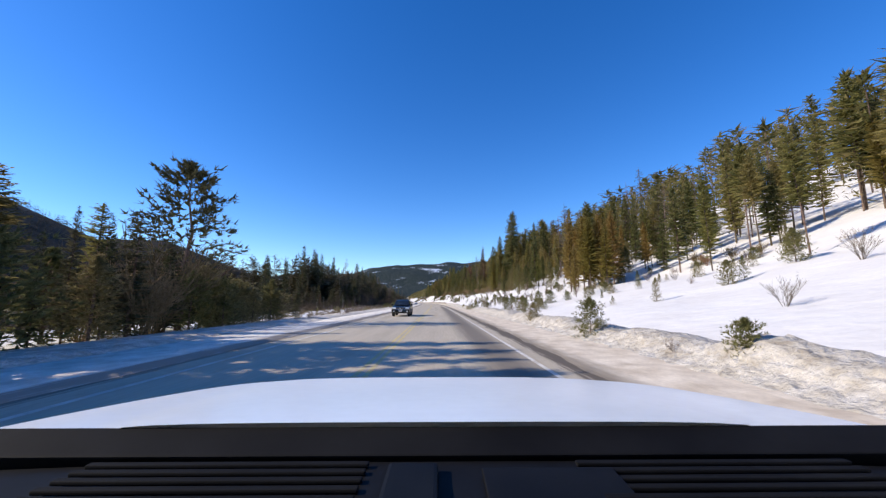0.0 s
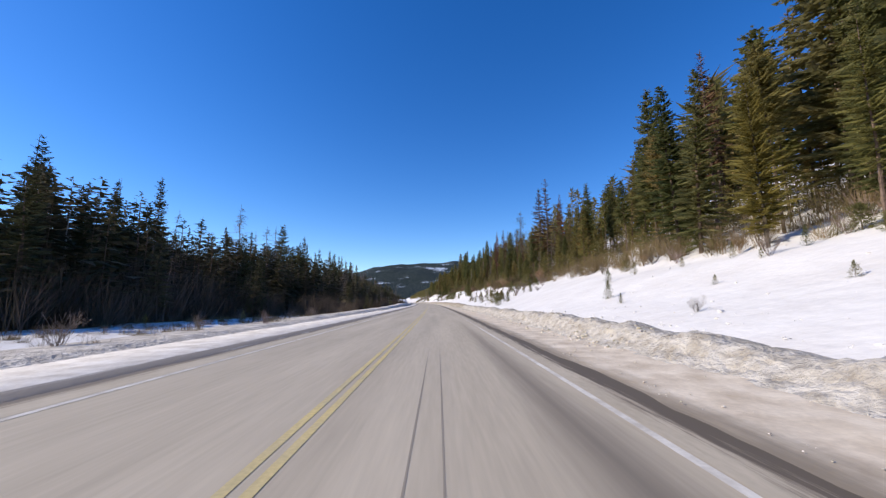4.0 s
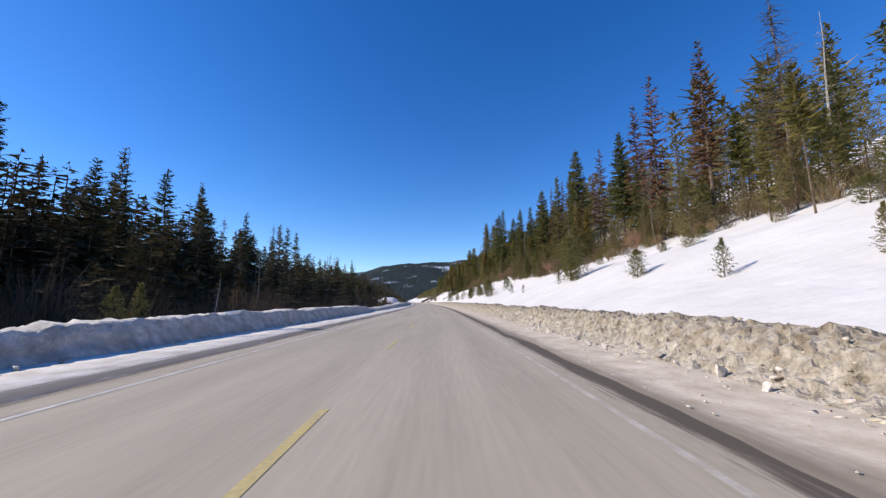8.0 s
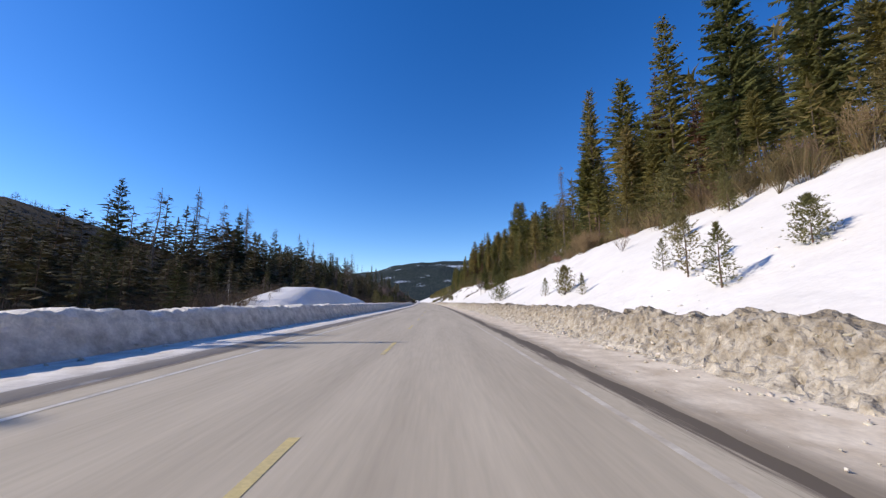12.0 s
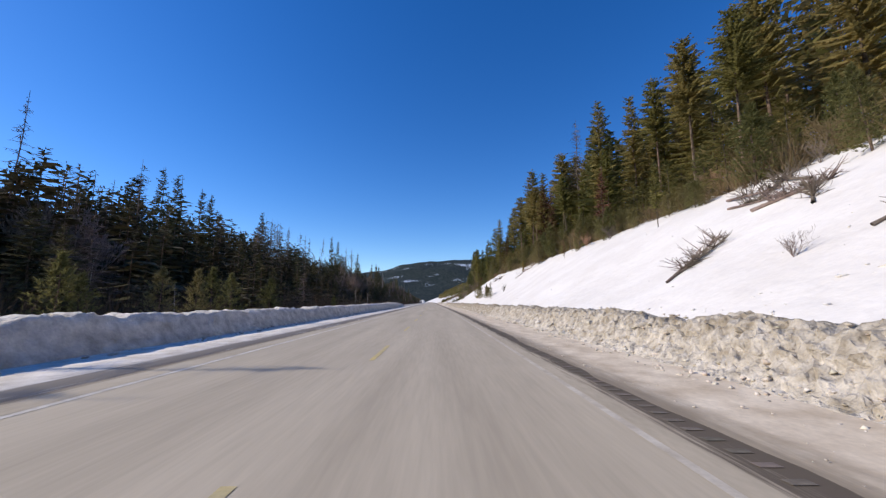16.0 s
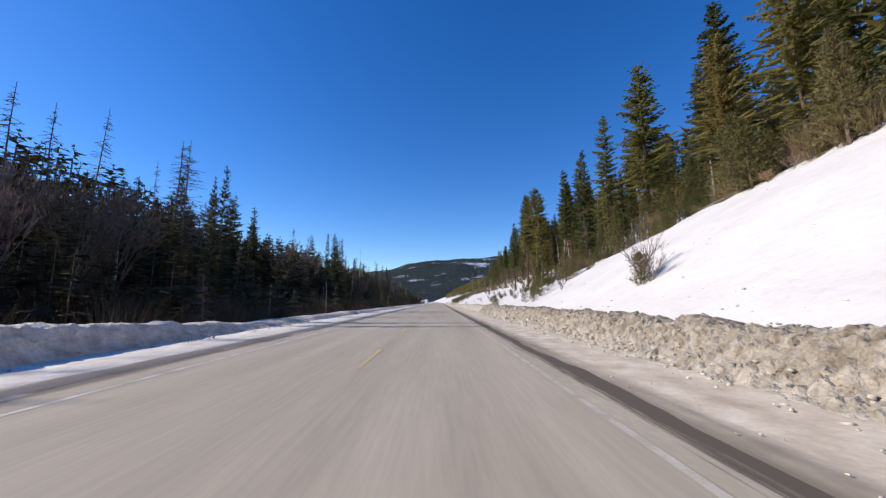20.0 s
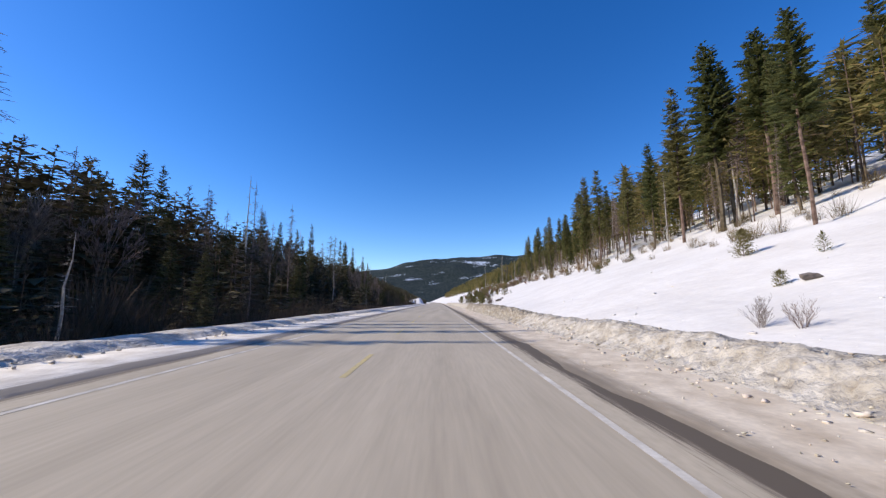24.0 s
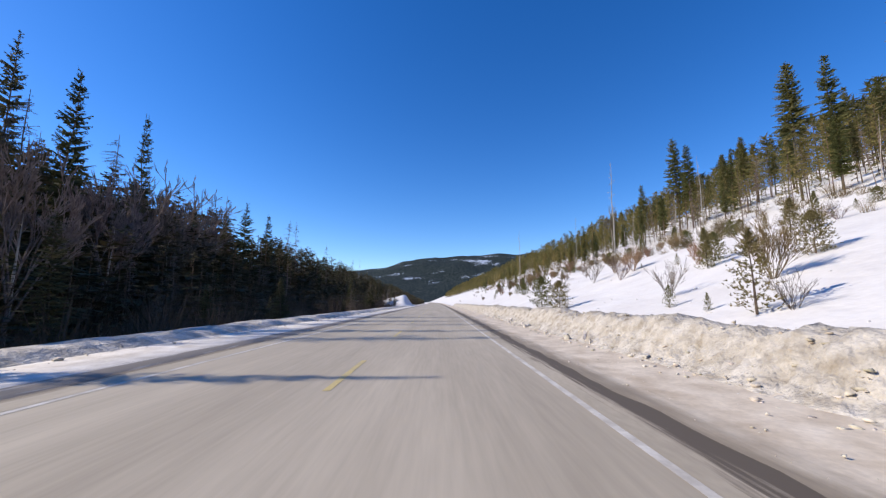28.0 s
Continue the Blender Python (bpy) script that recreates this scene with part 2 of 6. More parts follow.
def bank_left(s):
    return 0.93 * ramp(s, (-60, 0.08), (120, 0.12), (150, 0.25), (175, 0.3), (200, 0.55), (212, 0.85), (245, 0.9), (258, 0.35), (272, 0.5), (290, 0.75), (308, 1.15),
                (385, 1.15), (425, 0.95), (460, 1.05), (485, 1.2), (508, 0.9), (520, 0.25), (640, 0.22), (800, 0.25), (1500, 0.2))


def edge_right(s):
    """How far from the line the wood begins on the hillside."""
    return ramp(s, (-60, 24), (60, 25), (120, 20), (200, 20), (300, 19), (388, 20), (396, 13.5), (402, 12.5), (409, 19), (520, 20), (560, 22), (620, 24), (760, 26), (1000, 22), (1500, 20))


def steep_right(s):
    """The climb to the wood's edge, as rise over the way out, seen from the driving line."""
    return ramp(s, (-60, 0.12), (20, 0.13), (45, 0.12), (70, 0.15), (100, 0.17), (150, 0.19), (185, 0.19), (220, 0.23), (260, 0.25), (290, 0.33), (340, 0.34), (390, 0.29),
                (396.5, 0.14), (402, 0.11), (409, 0.36), (470, 0.38), (510, 0.42), (535, 0.30), (560, 0.17), (620, 0.21), (700, 0.22), (760, 0.22), (1000, 0.25), (1500, 0.2))


def land(s, o):
    """Height of the snow at s metres along and o metres to the right, the ploughed banks left out."""
    if o > 5.0:
        e = edge_right(s)
        ze = 1.36 + e * steep_right(s)
        if o < e:
            f = (o - 6.5) / (e - 6.5)
            z = -0.06 + 0.55 * soft(5.2, 6.9, o) * bank_right(s) + (max(0, f) * 0.85 + 0.15 * soft(0, 1, f)) * (ze - 0.5)
            z += 0.35 * soft(7, 12, o) * noise.noise((s * 0.07, o * 0.12, 3))
            z += (0.05 + 0.20 * soft(e - 7, e - 1, o)) * soft(7.5, 10, o) * noise.fractal((s * 0.32, o * 0.32, 8), 0.8, 2.1, 3)
        else:
            far = min(400.0, o - e)
            z = ze + 0.40 * far - 0.0003 * far * far
            z += 1.2 * soft(0, 30, o - e) * noise.noise((s * 0.03, o * 0.03, 3))
        return z
    if o < -6.3:
        flat = ramp(s, (-60, -0.3), (130, -0.3), (170, -0.9), (300, -1.0), (380, -1.4), (1500, -1.6))
        z = flat * soft(8.5, 15, -o)
        z += -1.4 * soft(22, 40, -o)
        z += 0.18 * soft(8, 11, -o) * noise.noise((s * 0.25, o * 0.25, 7))
        mound = math.exp(-(((s - 344) / (15 if s < 344 else 42)) ** 2)) * soft(10.4, 14.0, -o) * (1 - soft(17, 24, -o))
        pile = math.exp(-(((s - 824) / 9) ** 2)) * soft(7.5, 11.0, -o) * (1 - soft(15, 22, -o))
        z += 4.2 * mound + 4.2 * pile
        z += 0.36 * min(250.0, max(0.0, -o - 170)) * ramp(s, (300, 1.4), (380, 1.25), (500, 0.8), (580, 0.8), (680, 1.2), (800, 1.1), (1300, 0.5))
        return z
    return -0.06 + 0.06 * soft(5.9, 6.3, -o)


OFFS = [-900, -600, -420, -330, -250, -200, -170, -130, -100, -80, -65, -55, -46, -38, -32, -27, -24, -21, -19, -17, -15.5, -14, -13, -12, -11.2, -10.4, -9.8, -9.2, -8.6, -8, -7.4, -6.8,
        -6.3, -5.8, -3, 0, 3.2, 3.8, 4.3, 5, 5.8, 6.6, 7.4, 8.2, 9, 10, 11, 12, 13, 14, 15, 16, 17, 18, 19, 20, 21, 22, 23, 24, 25, 26, 28, 30, 33, 37, 42, 48, 56, 66, 80, 100, 125,
        150, 180, 220, 260, 320, 380, 500, 900]
ALONG = list(range(-300, -40, 20)) + [v * 1.25 for v in range(-32, 720)] + list(range(900, 1000, 5)) + list(range(1000, 2150, 25))
ground = new("ground", sheet("ground", [[at(s, o, land(s, o)) for o in OFFS] for s in ALONG], M["snow"]))
ground.data.materials.append(M["dark_floor"])
wide = len(OFFS) - 1
# dark ground colour from the valley wood's front outwards
for k, face in enumerate(ground.data.polygons):
    if OFFS[k % wide + 1] <= (-23 if ALONG[k // wide] < 165 else -20 if 310 < ALONG[k // wide] < 440 or 800 < ALONG[k // wide] < 850 else -14):
        face.material_index = 1
tagged(ground, "snow-covered valley floor and hillside beside the road", "ground", kind="structure")


def strip(name, a, b, s0, s1, z, material, step=5.0, wobble=0.0, seed=0.0, skirt=0.0, grain=0.06, taper=0.0):
    rows, flat = [], []
    k = int(round((s1 - s0) / step))
    for i in range(k + 1):
        s = s0 + (s1 - s0) * i / k
        wa, wb = (wobble * (noise.noise((s * 0.21, seed, 0)) + 0.5 * noise.noise((s * 1.7, seed, 3))), wobble * (noise.noise((s * 0.21, seed, 9)) + 0.5 * noise.noise((s * 1.7, seed, 6)))) if wobble else (0, 0)
        f = min(1.0, (s1 - s) / taper + 0.01) if taper else 1.0
        across = [((a + b) / 2 - f * ((b - a) / 2 - wa), z), ((a + b) / 2, z), ((a + b) / 2 + f * ((b - a) / 2 + wb), z)]
        if skirt:
            across = [(a + wa - skirt, -0.04)] + across + [(b + wb + skirt, -0.04)]
        rows.append([at(s, o, h) for o, h in across])
        flat.append([(o, s * grain) for o, h in across])
    return new(name, sheet(name, rows, material, True, flat))


road = strip("road", -6.0, 3.2, -300, 1600, 0.0, M["asphalt"])
tagged(road, "pale salt-dried asphalt two-lane highway", "road", kind="structure")

shoulder = strip("shoulder", 2.30, 3.35, -300, 1600, 0.002, M["wet_asphalt"], 2.5, 0.0, 1.0, grain=0.3)
tagged(shoulder, "dark wet dirty asphalt shoulder with grit", "shoulder", kind="structure")
shoulder = strip("shoulder", -6.15, -5.15, -300, 1600, 0.003, M["wet_edge"], 2.5, 0.0, 2.0, grain=0.3)
tagged(shoulder, "dark wet dirty asphalt shoulder with grit", "shoulder", kind="structure")
rows, flat = [], []
for s0 in list(range(-300, -36, 4)) + [-36 + 0.33 * i for i in range(2600)] + list(range(822, 1600, 4)):
    inner = 3.06 + 0.25 * noise.noise((s0 * 0.21, 3.0, 0)) + 0.10 * noise.noise((s0 * 1.1, 3.0, 5))
    row = [(inner - 0.14, -0.04)]
    for j in range(9):
        o = inner + (5.2 - inner) * j / 8
        row.append((o, 0.014 + 0.06 * (j / 8) ** 1.5 + 0.03 * min(1.0, j / 3) * (noise.fractal((s0 * 1.5, o * 2.2, 4), 0.8, 2.2, 3))))
    rows.append([at(s0, o, h) for o, h in row])
    flat.append([(o, s0 * 0.8) for o, h in row])
verge = new("snow_verge", sheet("snow_verge", rows, M["slush"], True, flat))
tagged(verge, "packed grey slush beside the right shoulder", "slush", kind="structure")
verge = strip("snow_verge", -8.6, -5.9, -300, 1600, 0.035, M["packed"], 0.8, 0.25, 4.0, 0.12, grain=0.8)
tagged(verge, "packed white snow beside the opposite lane", "snow", kind="structure")

# painted lines, a few millimetres above the asphalt
def line_mesh(name, o0, o1, s0, s1, z, material, step=2.5):
    k = max(1, int(round((s1 - s0) / step)))
    rows = [[at(s0 + (s1 - s0) * i / k, o, z) for o in (o0, o1)] for i in range(k + 1)]
    return sheet(name, rows, material)


part("edge_line", line_mesh("edge_line", 2.17, 2.27, -300, 120, 0.0045, M["white_paint"]), None, road, "worn white edge line")
part("edge_line", line_mesh("edge_line", 2.17, 2.27, 120, 540, 0.0045, M["worn_paint"]), None, road, "faded white edge line")
part("edge_line", line_mesh("edge_line", 2.17, 2.27, 540, 1600, 0.0045, M["white_paint"]), None, road, "worn white edge line")
part("edge_line", line_mesh("edge_line", -5.12, -5.0, -300, 1600, 0.0045, M["white_paint"]), None, road, "worn white edge line")
part("centre_line", line_mesh("centre_line", -1.40, -1.30, -300, 172, 0.0045, M["yellow_paint"]), None, road, "solid yellow centre line")
part("centre_line", line_mesh("centre_line", -1.60, -1.50, -300, 172, 0.0045, M["yellow_paint"]), None, road, "solid yellow centre line")
for k in range(90):
    s0 = 175.0 + 9 * k
    part("centre_dash", line_mesh("centre_dash", -1.51, -1.39, s0, s0 + 3.0, 0.0045, M["yellow_paint"], 1.5), None, road)


def blocks(s, o, v, size):
    """Broken lumps: every cell has a height of its own and falls away to a crevice at its rim."""
    d, pts = noise.voronoi((s / size, o / size, v * 1.3 / size))
    q = pts[0]
    h = math.sin(q.x * 12.9898 + q.y * 78.233 + q.z * 37.719) * 43758.5453
    return (h - math.floor(h)) + 0.9 * min(0.45, d[1] - d[0])


def bank(name, s0, s1, inner, outer, height, material, step, label, prof, rough=0.22, seed=0.0, broken=1.0, smooth=False):
    """A ploughed ridge of broken snow: a steep rough face to the road and a softer back."""
    rows = []
    for i in range(int((s1 - s0) / step) + 1):
        s = s0 + i * step
        h = height(s)
        h *= 1 + (0.6 if h < 0.6 else 0.25 if outer > 0 else 0.13) * noise.fractal((s * 0.35, seed, 1), 0.9, 2.3, 3)
        row = []
        for u, v in prof:
            o = inner + (outer - inner) * u
            n1 = noise.fractal((s * 1.3, o * 1.3 + seed, v), 0.7, 2.3, 5)
            n2 = noise.noise((s * 9, o * 9, v * 6 + seed))
            big = blocks(s + seed, o, v * h, 0.24) - 0.6 if u < 0.75 else 0.0
            small = blocks(s, o + seed, v * h, 0.13) - 0.6 if u < 0.75 else 0.0
            k = min(1.0, u * 7) * min(1.0, h * 1.3) * (1.0 - 0.7 * soft(0.55, 0.9, u))
            push = broken * (0.36 * big + 0.38 * small)
            side = 1 if outer > inner else -1
            row.append(at(s, o + side * rough * k * (0.4 * n1 - 0.55 * push), (-0.04 if u == 0 else 0.02) + h * v + rough * k * (0.38 * n1 + 0.55 * push + 0.14 * n2)))
        rows.append(row)
    ob = new(name, sheet(name, rows, material, smooth))
    return tagged(ob, label, "snowbank", kind="structure")


def finer(prof, upto):
    """Halves the steps of a profile as far out as upto."""
    return [p for a, b in zip(prof, prof[1:]) for p in ((a, ((a[0] + b[0]) / 2, (a[1] + b[1]) / 2)) if a[0] < upto else (a,))] + [prof[-1]]


FACE = finer([(0.0, 0.0), (0.08, 0.09), (0.15, 0.20), (0.21, 0.33), (0.27, 0.5), (0.32, 0.68), (0.37, 0.83), (0.43, 0.95), (0.5, 1.0), (0.6, 1.0), (0.74, 0.92), (0.88, 0.78), (1.0, 0.62)], 0.55)
bank("snowbank", -40, 174, 4.8, 7.4, bank_right, M["pale_snow"], 0.13, "low pale ploughed snowbank beside the road", FACE, 0.26, 11.0, 1.0, True)
sand_bank = bank("snowbank", 173.6, 388.2, 4.8, 7.4, bank_right, M["dirty_snow"], 0.09, "dirty sand-stained ploughed snowbank beside the road", FACE, 0.30, 11.0, 1.0, False)
bank("snowbank", 388.0, 436.2, 4.8, 7.4, bank_right, M["beige_snow"], 0.09, "beige ploughed snowbank of broken lumps beside the road", FACE, 0.30, 11.0, 1.0, False)
bank("snowbank", 436.0, 546.2, 4.8, 7.4, bank_right, M["dirty_snow"], 0.09, "dirty brown ploughed snowbank beside the road", FACE, 0.29, 11.0, 1.0, False)
bank("snowbank", 546.0, 623.2, 4.8, 7.4, bank_right, M["pale_snow"], 0.10, "pale beige ploughed snowbank beside the road", FACE, 0.30, 11.0, 0.8, True)
bank("snowbank", 623.0, 668.2, 4.8, 7.4, bank_right, M["dirty_snow"], 0.10, "sandy beige ploughed snowbank beside the road", FACE, 0.34, 11.0, 1.0, False)
bank("snowbank", 668.0, 820, 4.8, 7.4, bank_right, M["pale_snow"], 0.10, "pale beige ploughed snowbank beside the road", FACE, 0.30, 11.0, 0.8, True)
white_bank = bank("snowbank", -40, 860, -8.55, -11.9, bank_left, M["grey_bank"], 0.16, "white ploughed snowbank along the opposite lane",
                  finer([(0.0, 0.0), (0.03, 0.10), (0.06, 0.22), (0.09, 0.38), (0.12, 0.56), (0.15, 0.74), (0.18, 0.90), (0.21, 0.99), (0.28, 1.0), (0.46, 0.98), (0.6, 0.88), (0.78, 0.62), (1.0, 0.2)], 0.5), 0.24, 23.0, 1.1, True)


# wet wheel tracks in the first stretch of the driving lane
tracks = strip("wet_track", 0.30, 2.28, -60, 152, 0.002, M["damp_lane"], 1.25, 0.0, 8.0)
tagged(tracks, "damp dark strip of asphalt in the driving lane", "wet patch", kind="structure")
for o0 in (-0.28, 0.02):
    tagged(strip("skid_mark", o0, o0 + 0.055, 58, 112, 0.002, M["skid"], 1.25, 0.02, 9.0 + o0, taper=20.0), "long thin dark skid mark on the asphalt", "skid mark", kind="structure")
tagged(strip("crack", -1.20, -1.190, 622, 668, 0.002, M["sealer"], 0.6, 0.006, 9.5), "thin dark sealed crack beside the centre line", "crack", kind="structure")

# rumble grooves in the right shoulder, filled with packed snow
groove = data("rumble_groove", [(-0.10, -0.05, 0), (0.10, -0.05, 0), (0.09, 0.05, 0), (-0.11, 0.05, 0), (-0.08, -0.035, 0.004), (0.08, -0.035, 0.004), (0.07, 0.035, 0.004), (-0.09, 0.035, 0.004)],
              [(0, 1, 5, 4), (1, 2, 6, 5), (2, 3, 7, 6), (3, 0, 4, 7), (4, 5, 6, 7)], M["groove"])
far_v, far_f = [], []
for k in range(2500):
    s0 = -20 + 0.3 * k
    if not (78 < s0 < 100 or 240 < s0 < 262 or 372 < s0 < 492):
        continue
    p = at(s0, 2.84 + 0.05 * noise.noise((s0, 1, 1)), 0.009)
    if 395 < s0 < 480:
        part("rumble_groove", groove, None, road).matrix_basis = Matrix.Translation(p) @ Matrix.Rotation(heading(s0), 4, "Z")
    else:
        n0 = len(far_v)
        far_v += [p + Vector((a, b, 0)) for a, b in ((-0.10, -0.05), (0.10, -0.05), (0.10, 0.05), (-0.10, 0.05))]
        far_f.append((n0, n0 + 1, n0 + 2, n0 + 3))
tagged(part("rumble_strip", data("rumble_strip", far_v, far_f, M["groove"]), None, road, "rumble strip grooves filled with packed snow"), kind="stuff")


def chunk(seed, material, corners=11):
    """A broken block: the hull of a few scattered corners."""
    rng = random.Random(seed * 31 + 7)
    bm = bmesh.new()
    for _ in range(corners):
        v = Vector((rng.gauss(0, 1), rng.gauss(0, 1), rng.gauss(0, 1))).normalized() * rng.uniform(0.7, 1.15)
        bm.verts.new((v.x, v.y * 0.85, v.z * 0.62))
    hull = bmesh.ops.convex_hull(bm, input=bm.verts)
    bmesh.ops.delete(bm, geom=[v for v in set(hull["geom_interior"] + hull["geom_unused"]) if isinstance(v, bmesh.types.BMVert)], context="VERTS")
    bmesh.ops.triangulate(bm, faces=bm.faces)
    me = bpy.data.meshes.new("snow_chunk")
    bm.to_mesh(me)
    bm.free()
    me.materials.append(material)
    return me


def bank_height(u):
    return ramp(u, (0.0, 0.0), (0.1, 0.1), (0.2, 0.28), (0.28, 0.5), (0.36, 0.75), (0.43, 0.92), (0.5, 1.0), (0.75, 0.92))


CHUNKS = [chunk(k, M["chunk"], 8 + k // 2) for k in range(6)]
LUMPS = [(np.array([v.co[:] for v in me.vertices]), np.array([p.vertices[:] for p in me.polygons])) for me in (chunk(k + 9, M["dirty_snow"], 7) for k in range(6))]
rng = random.Random(40)
for k in range(280):
    s0 = rng.choice((rng.uniform(196, 320), rng.uniform(375, 470), rng.uniform(520, 545), rng.uniform(630, 740)))
    u = rng.random() ** 2.0 * 0.42 - 0.01
    r = 0.05 + 0.16 * rng.random() ** 1.7
    ob = part("snow_chunk", CHUNKS[k % 6], None, sand_bank)
    ob.matrix_basis = Matrix.Translation(at(s0, 4.8 + 2.6 * u, 0.03 + bank_right(s0) * bank_height(max(0, u)) + 0.45 * r)) @ Euler((rng.random() * 3, rng.random() * 3, rng.random() * 6)).to_matrix().to_4x4() @ Matrix.Diagonal((r, r * rng.uniform(0.7, 1.2), r, 1))


def rubble(parent, count, seed, inner, span, height, lo, hi, s0, s1, material, reach=0.6):
    rng = random.Random(seed)
    vs, fs, k = [], [], 0
    for _ in range(count):
        s = rng.uniform(s0, s1)
        u = rng.random() ** 1.5 * (reach + 0.12) - 0.12
        r = lo + (hi - lo) * rng.random() ** 2.2
        v, f = rng.choice(LUMPS)
        a = rng.uniform(0, 6.28)
        turn = np.array([[math.cos(a), -math.sin(a), 0], [math.sin(a), math.cos(a), 0], [0, 0, 0.8]])
        p = at(s, inner + span * u, 0.03 + height(s) * bank_height(max(0, u)) + 0.35 * r)
        vs.append(v @ turn.T * r + tuple(p))
        fs.append(f + k)
        k += len(v)
    faces = np.concatenate(fs)
    ob = part("snow_rubble", merged("snow_rubble", np.concatenate(vs), faces, np.zeros(len(faces), dtype=np.int64), (material,)), None, parent, "small broken lumps of ploughed snow")
    return tagged(ob, kind="stuff")


rubble(sand_bank, 24000, 3, 4.8, 2.6, bank_right, 0.016, 0.10, 110, 800, M["crumbs"])
rubble(sand_bank, 6000, 5, 3.5, 2.6, lambda s: 0.05, 0.01, 0.04, 60, 820, M["crumbs"])
rubble(white_bank, 4200, 4, -8.4, -3.3, bank_left, 0.025, 0.13, 140, 860, M["grey_bank"], 0.24)



def slope_lumps(count, seed):
    """Clods and snowballs that have rolled down the open slope."""
    rng = random.Random(seed)
    vs, fs, k = [], [], 0
    for _ in range(count):
        s = rng.choice((rng.uniform(60, 130), rng.uniform(250, 390), rng.uniform(400, 530), rng.uniform(540, 760)))
        o = 7.6 + (edge_right(s) - 7.6) * rng.random() ** 3
        r = 0.03 + 0.11 * rng.random() ** 3
        v, f = rng.choice(LUMPS)
        a = rng.uniform(0, 6.28)
        turn = np.array([[math.cos(a), -math.sin(a), 0], [math.sin(a), math.cos(a), 0], [0, 0, 0.7]])
        vs.append(v @ turn.T * r + tuple(at(s, o, land(s, o) + 0.2 * r)))
        fs.append(f + k)
        k += len(v)
    faces = np.concatenate(fs)
    ob = new("snow_clods", merged("snow_clods", np.concatenate(vs), faces, np.zeros(len(faces), dtype=np.int64), (M["snow"],)))
    return tagged(ob, "small snow clods rolled down the open slope", "snow clods", kind="stuff")


slope_lumps(2600, 12)

# ---- trees ----
def tube(verts, faces, a, b, ra, rb, sides=5):
    a, b = Vector(a), Vector(b)
    d = (b - a).normalized()
    u = d.orthogonal().normalized()
    w = d.cross(u)
    k = len(verts)
    for c, r in ((a, ra), (b, rb)):
        verts += [c + r * (math.cos(2 * math.pi * i / sides) * u + math.sin(2 * math.pi * i / sides) * w) for i in range(sides)]
    faces += [(k + i, k + (i + 1) % sides, k + sides + (i + 1) % sides, k + sides + i) for i in range(sides)]


def trunk_mesh(name, rng, height, radius, material, stubs=0, crook=0.02):
    verts, faces = [], []
    pts = [Vector((0, 0, -0.6))]
    for i in range(1, 6):
        pts.append(Vector((rng.uniform(-1, 1) * crook * height * i / 5, rng.uniform(-1, 1) * crook * height * i / 5, height * i / 5)))
    pts[5] = Vector((pts[4].x * 0.9, pts[4].y * 0.9, height))
    for i in range(5):
        tube(verts, faces, pts[i], pts[i + 1], radius * (1 - 0.19 * i) + 0.01, radius * (1 - 0.19 * (i + 1)) + 0.01, 6)
    for i in range(stubs):
        z = height * rng.uniform(0.15, 0.75)
        a = rng.uniform(0, 6.28)
        l = rng.uniform(0.4, 1.3)
        tube(verts, faces, (0, 0, z), (l * math.cos(a), l * math.sin(a), z - rng.uniform(0, 0.35) * l), 0.025, 0.006, 3)
    return data(name, verts, faces, material)


def spray(verts, faces, rng, root, tip, wide, count, hang):
    """One bough: needle fans on both sides of a drooping spine, so that its outline is feathered."""
    root, tip = Vector(root), Vector(tip)
    d = tip - root
    side = d.cross(Vector((0, 0, 1))).normalized()
    length = d.length
    for i in range(count):
        u = (i + rng.random() * 0.7) / count
        c = root + d * u + Vector((0, 0, -0.12 * length * u * u))
        for sgn in (-1, 1):
            reach = wide * (0.35 + 0.9 * (1 - u) ** 0.7) * rng.uniform(0.55, 1.25) * length * 0.42
            end = c + d.normalized() * reach * rng.uniform(0.35, 0.9) + side * sgn * reach + Vector((0, 0, -hang * reach * rng.uniform(0.1, 1.1)))
            w = d.normalized() * length * (0.75 / count) * rng.uniform(0.7, 1.3)
            k = len(verts)
            verts.extend((c - w * 0.5, c + w + Vector((0, 0, 0.06 * length * rng.uniform(-1, 1))), end))
            faces.append((k, k + 1, k + 2))
    k = len(verts)
    w = side * length * 0.10
    verts.extend((root + d * 0.7 - w, root + d * 0.7 + w, tip + d * 0.12 + Vector((0, 0, -0.14 * length))))
    faces.append((k, k + 1, k + 2))


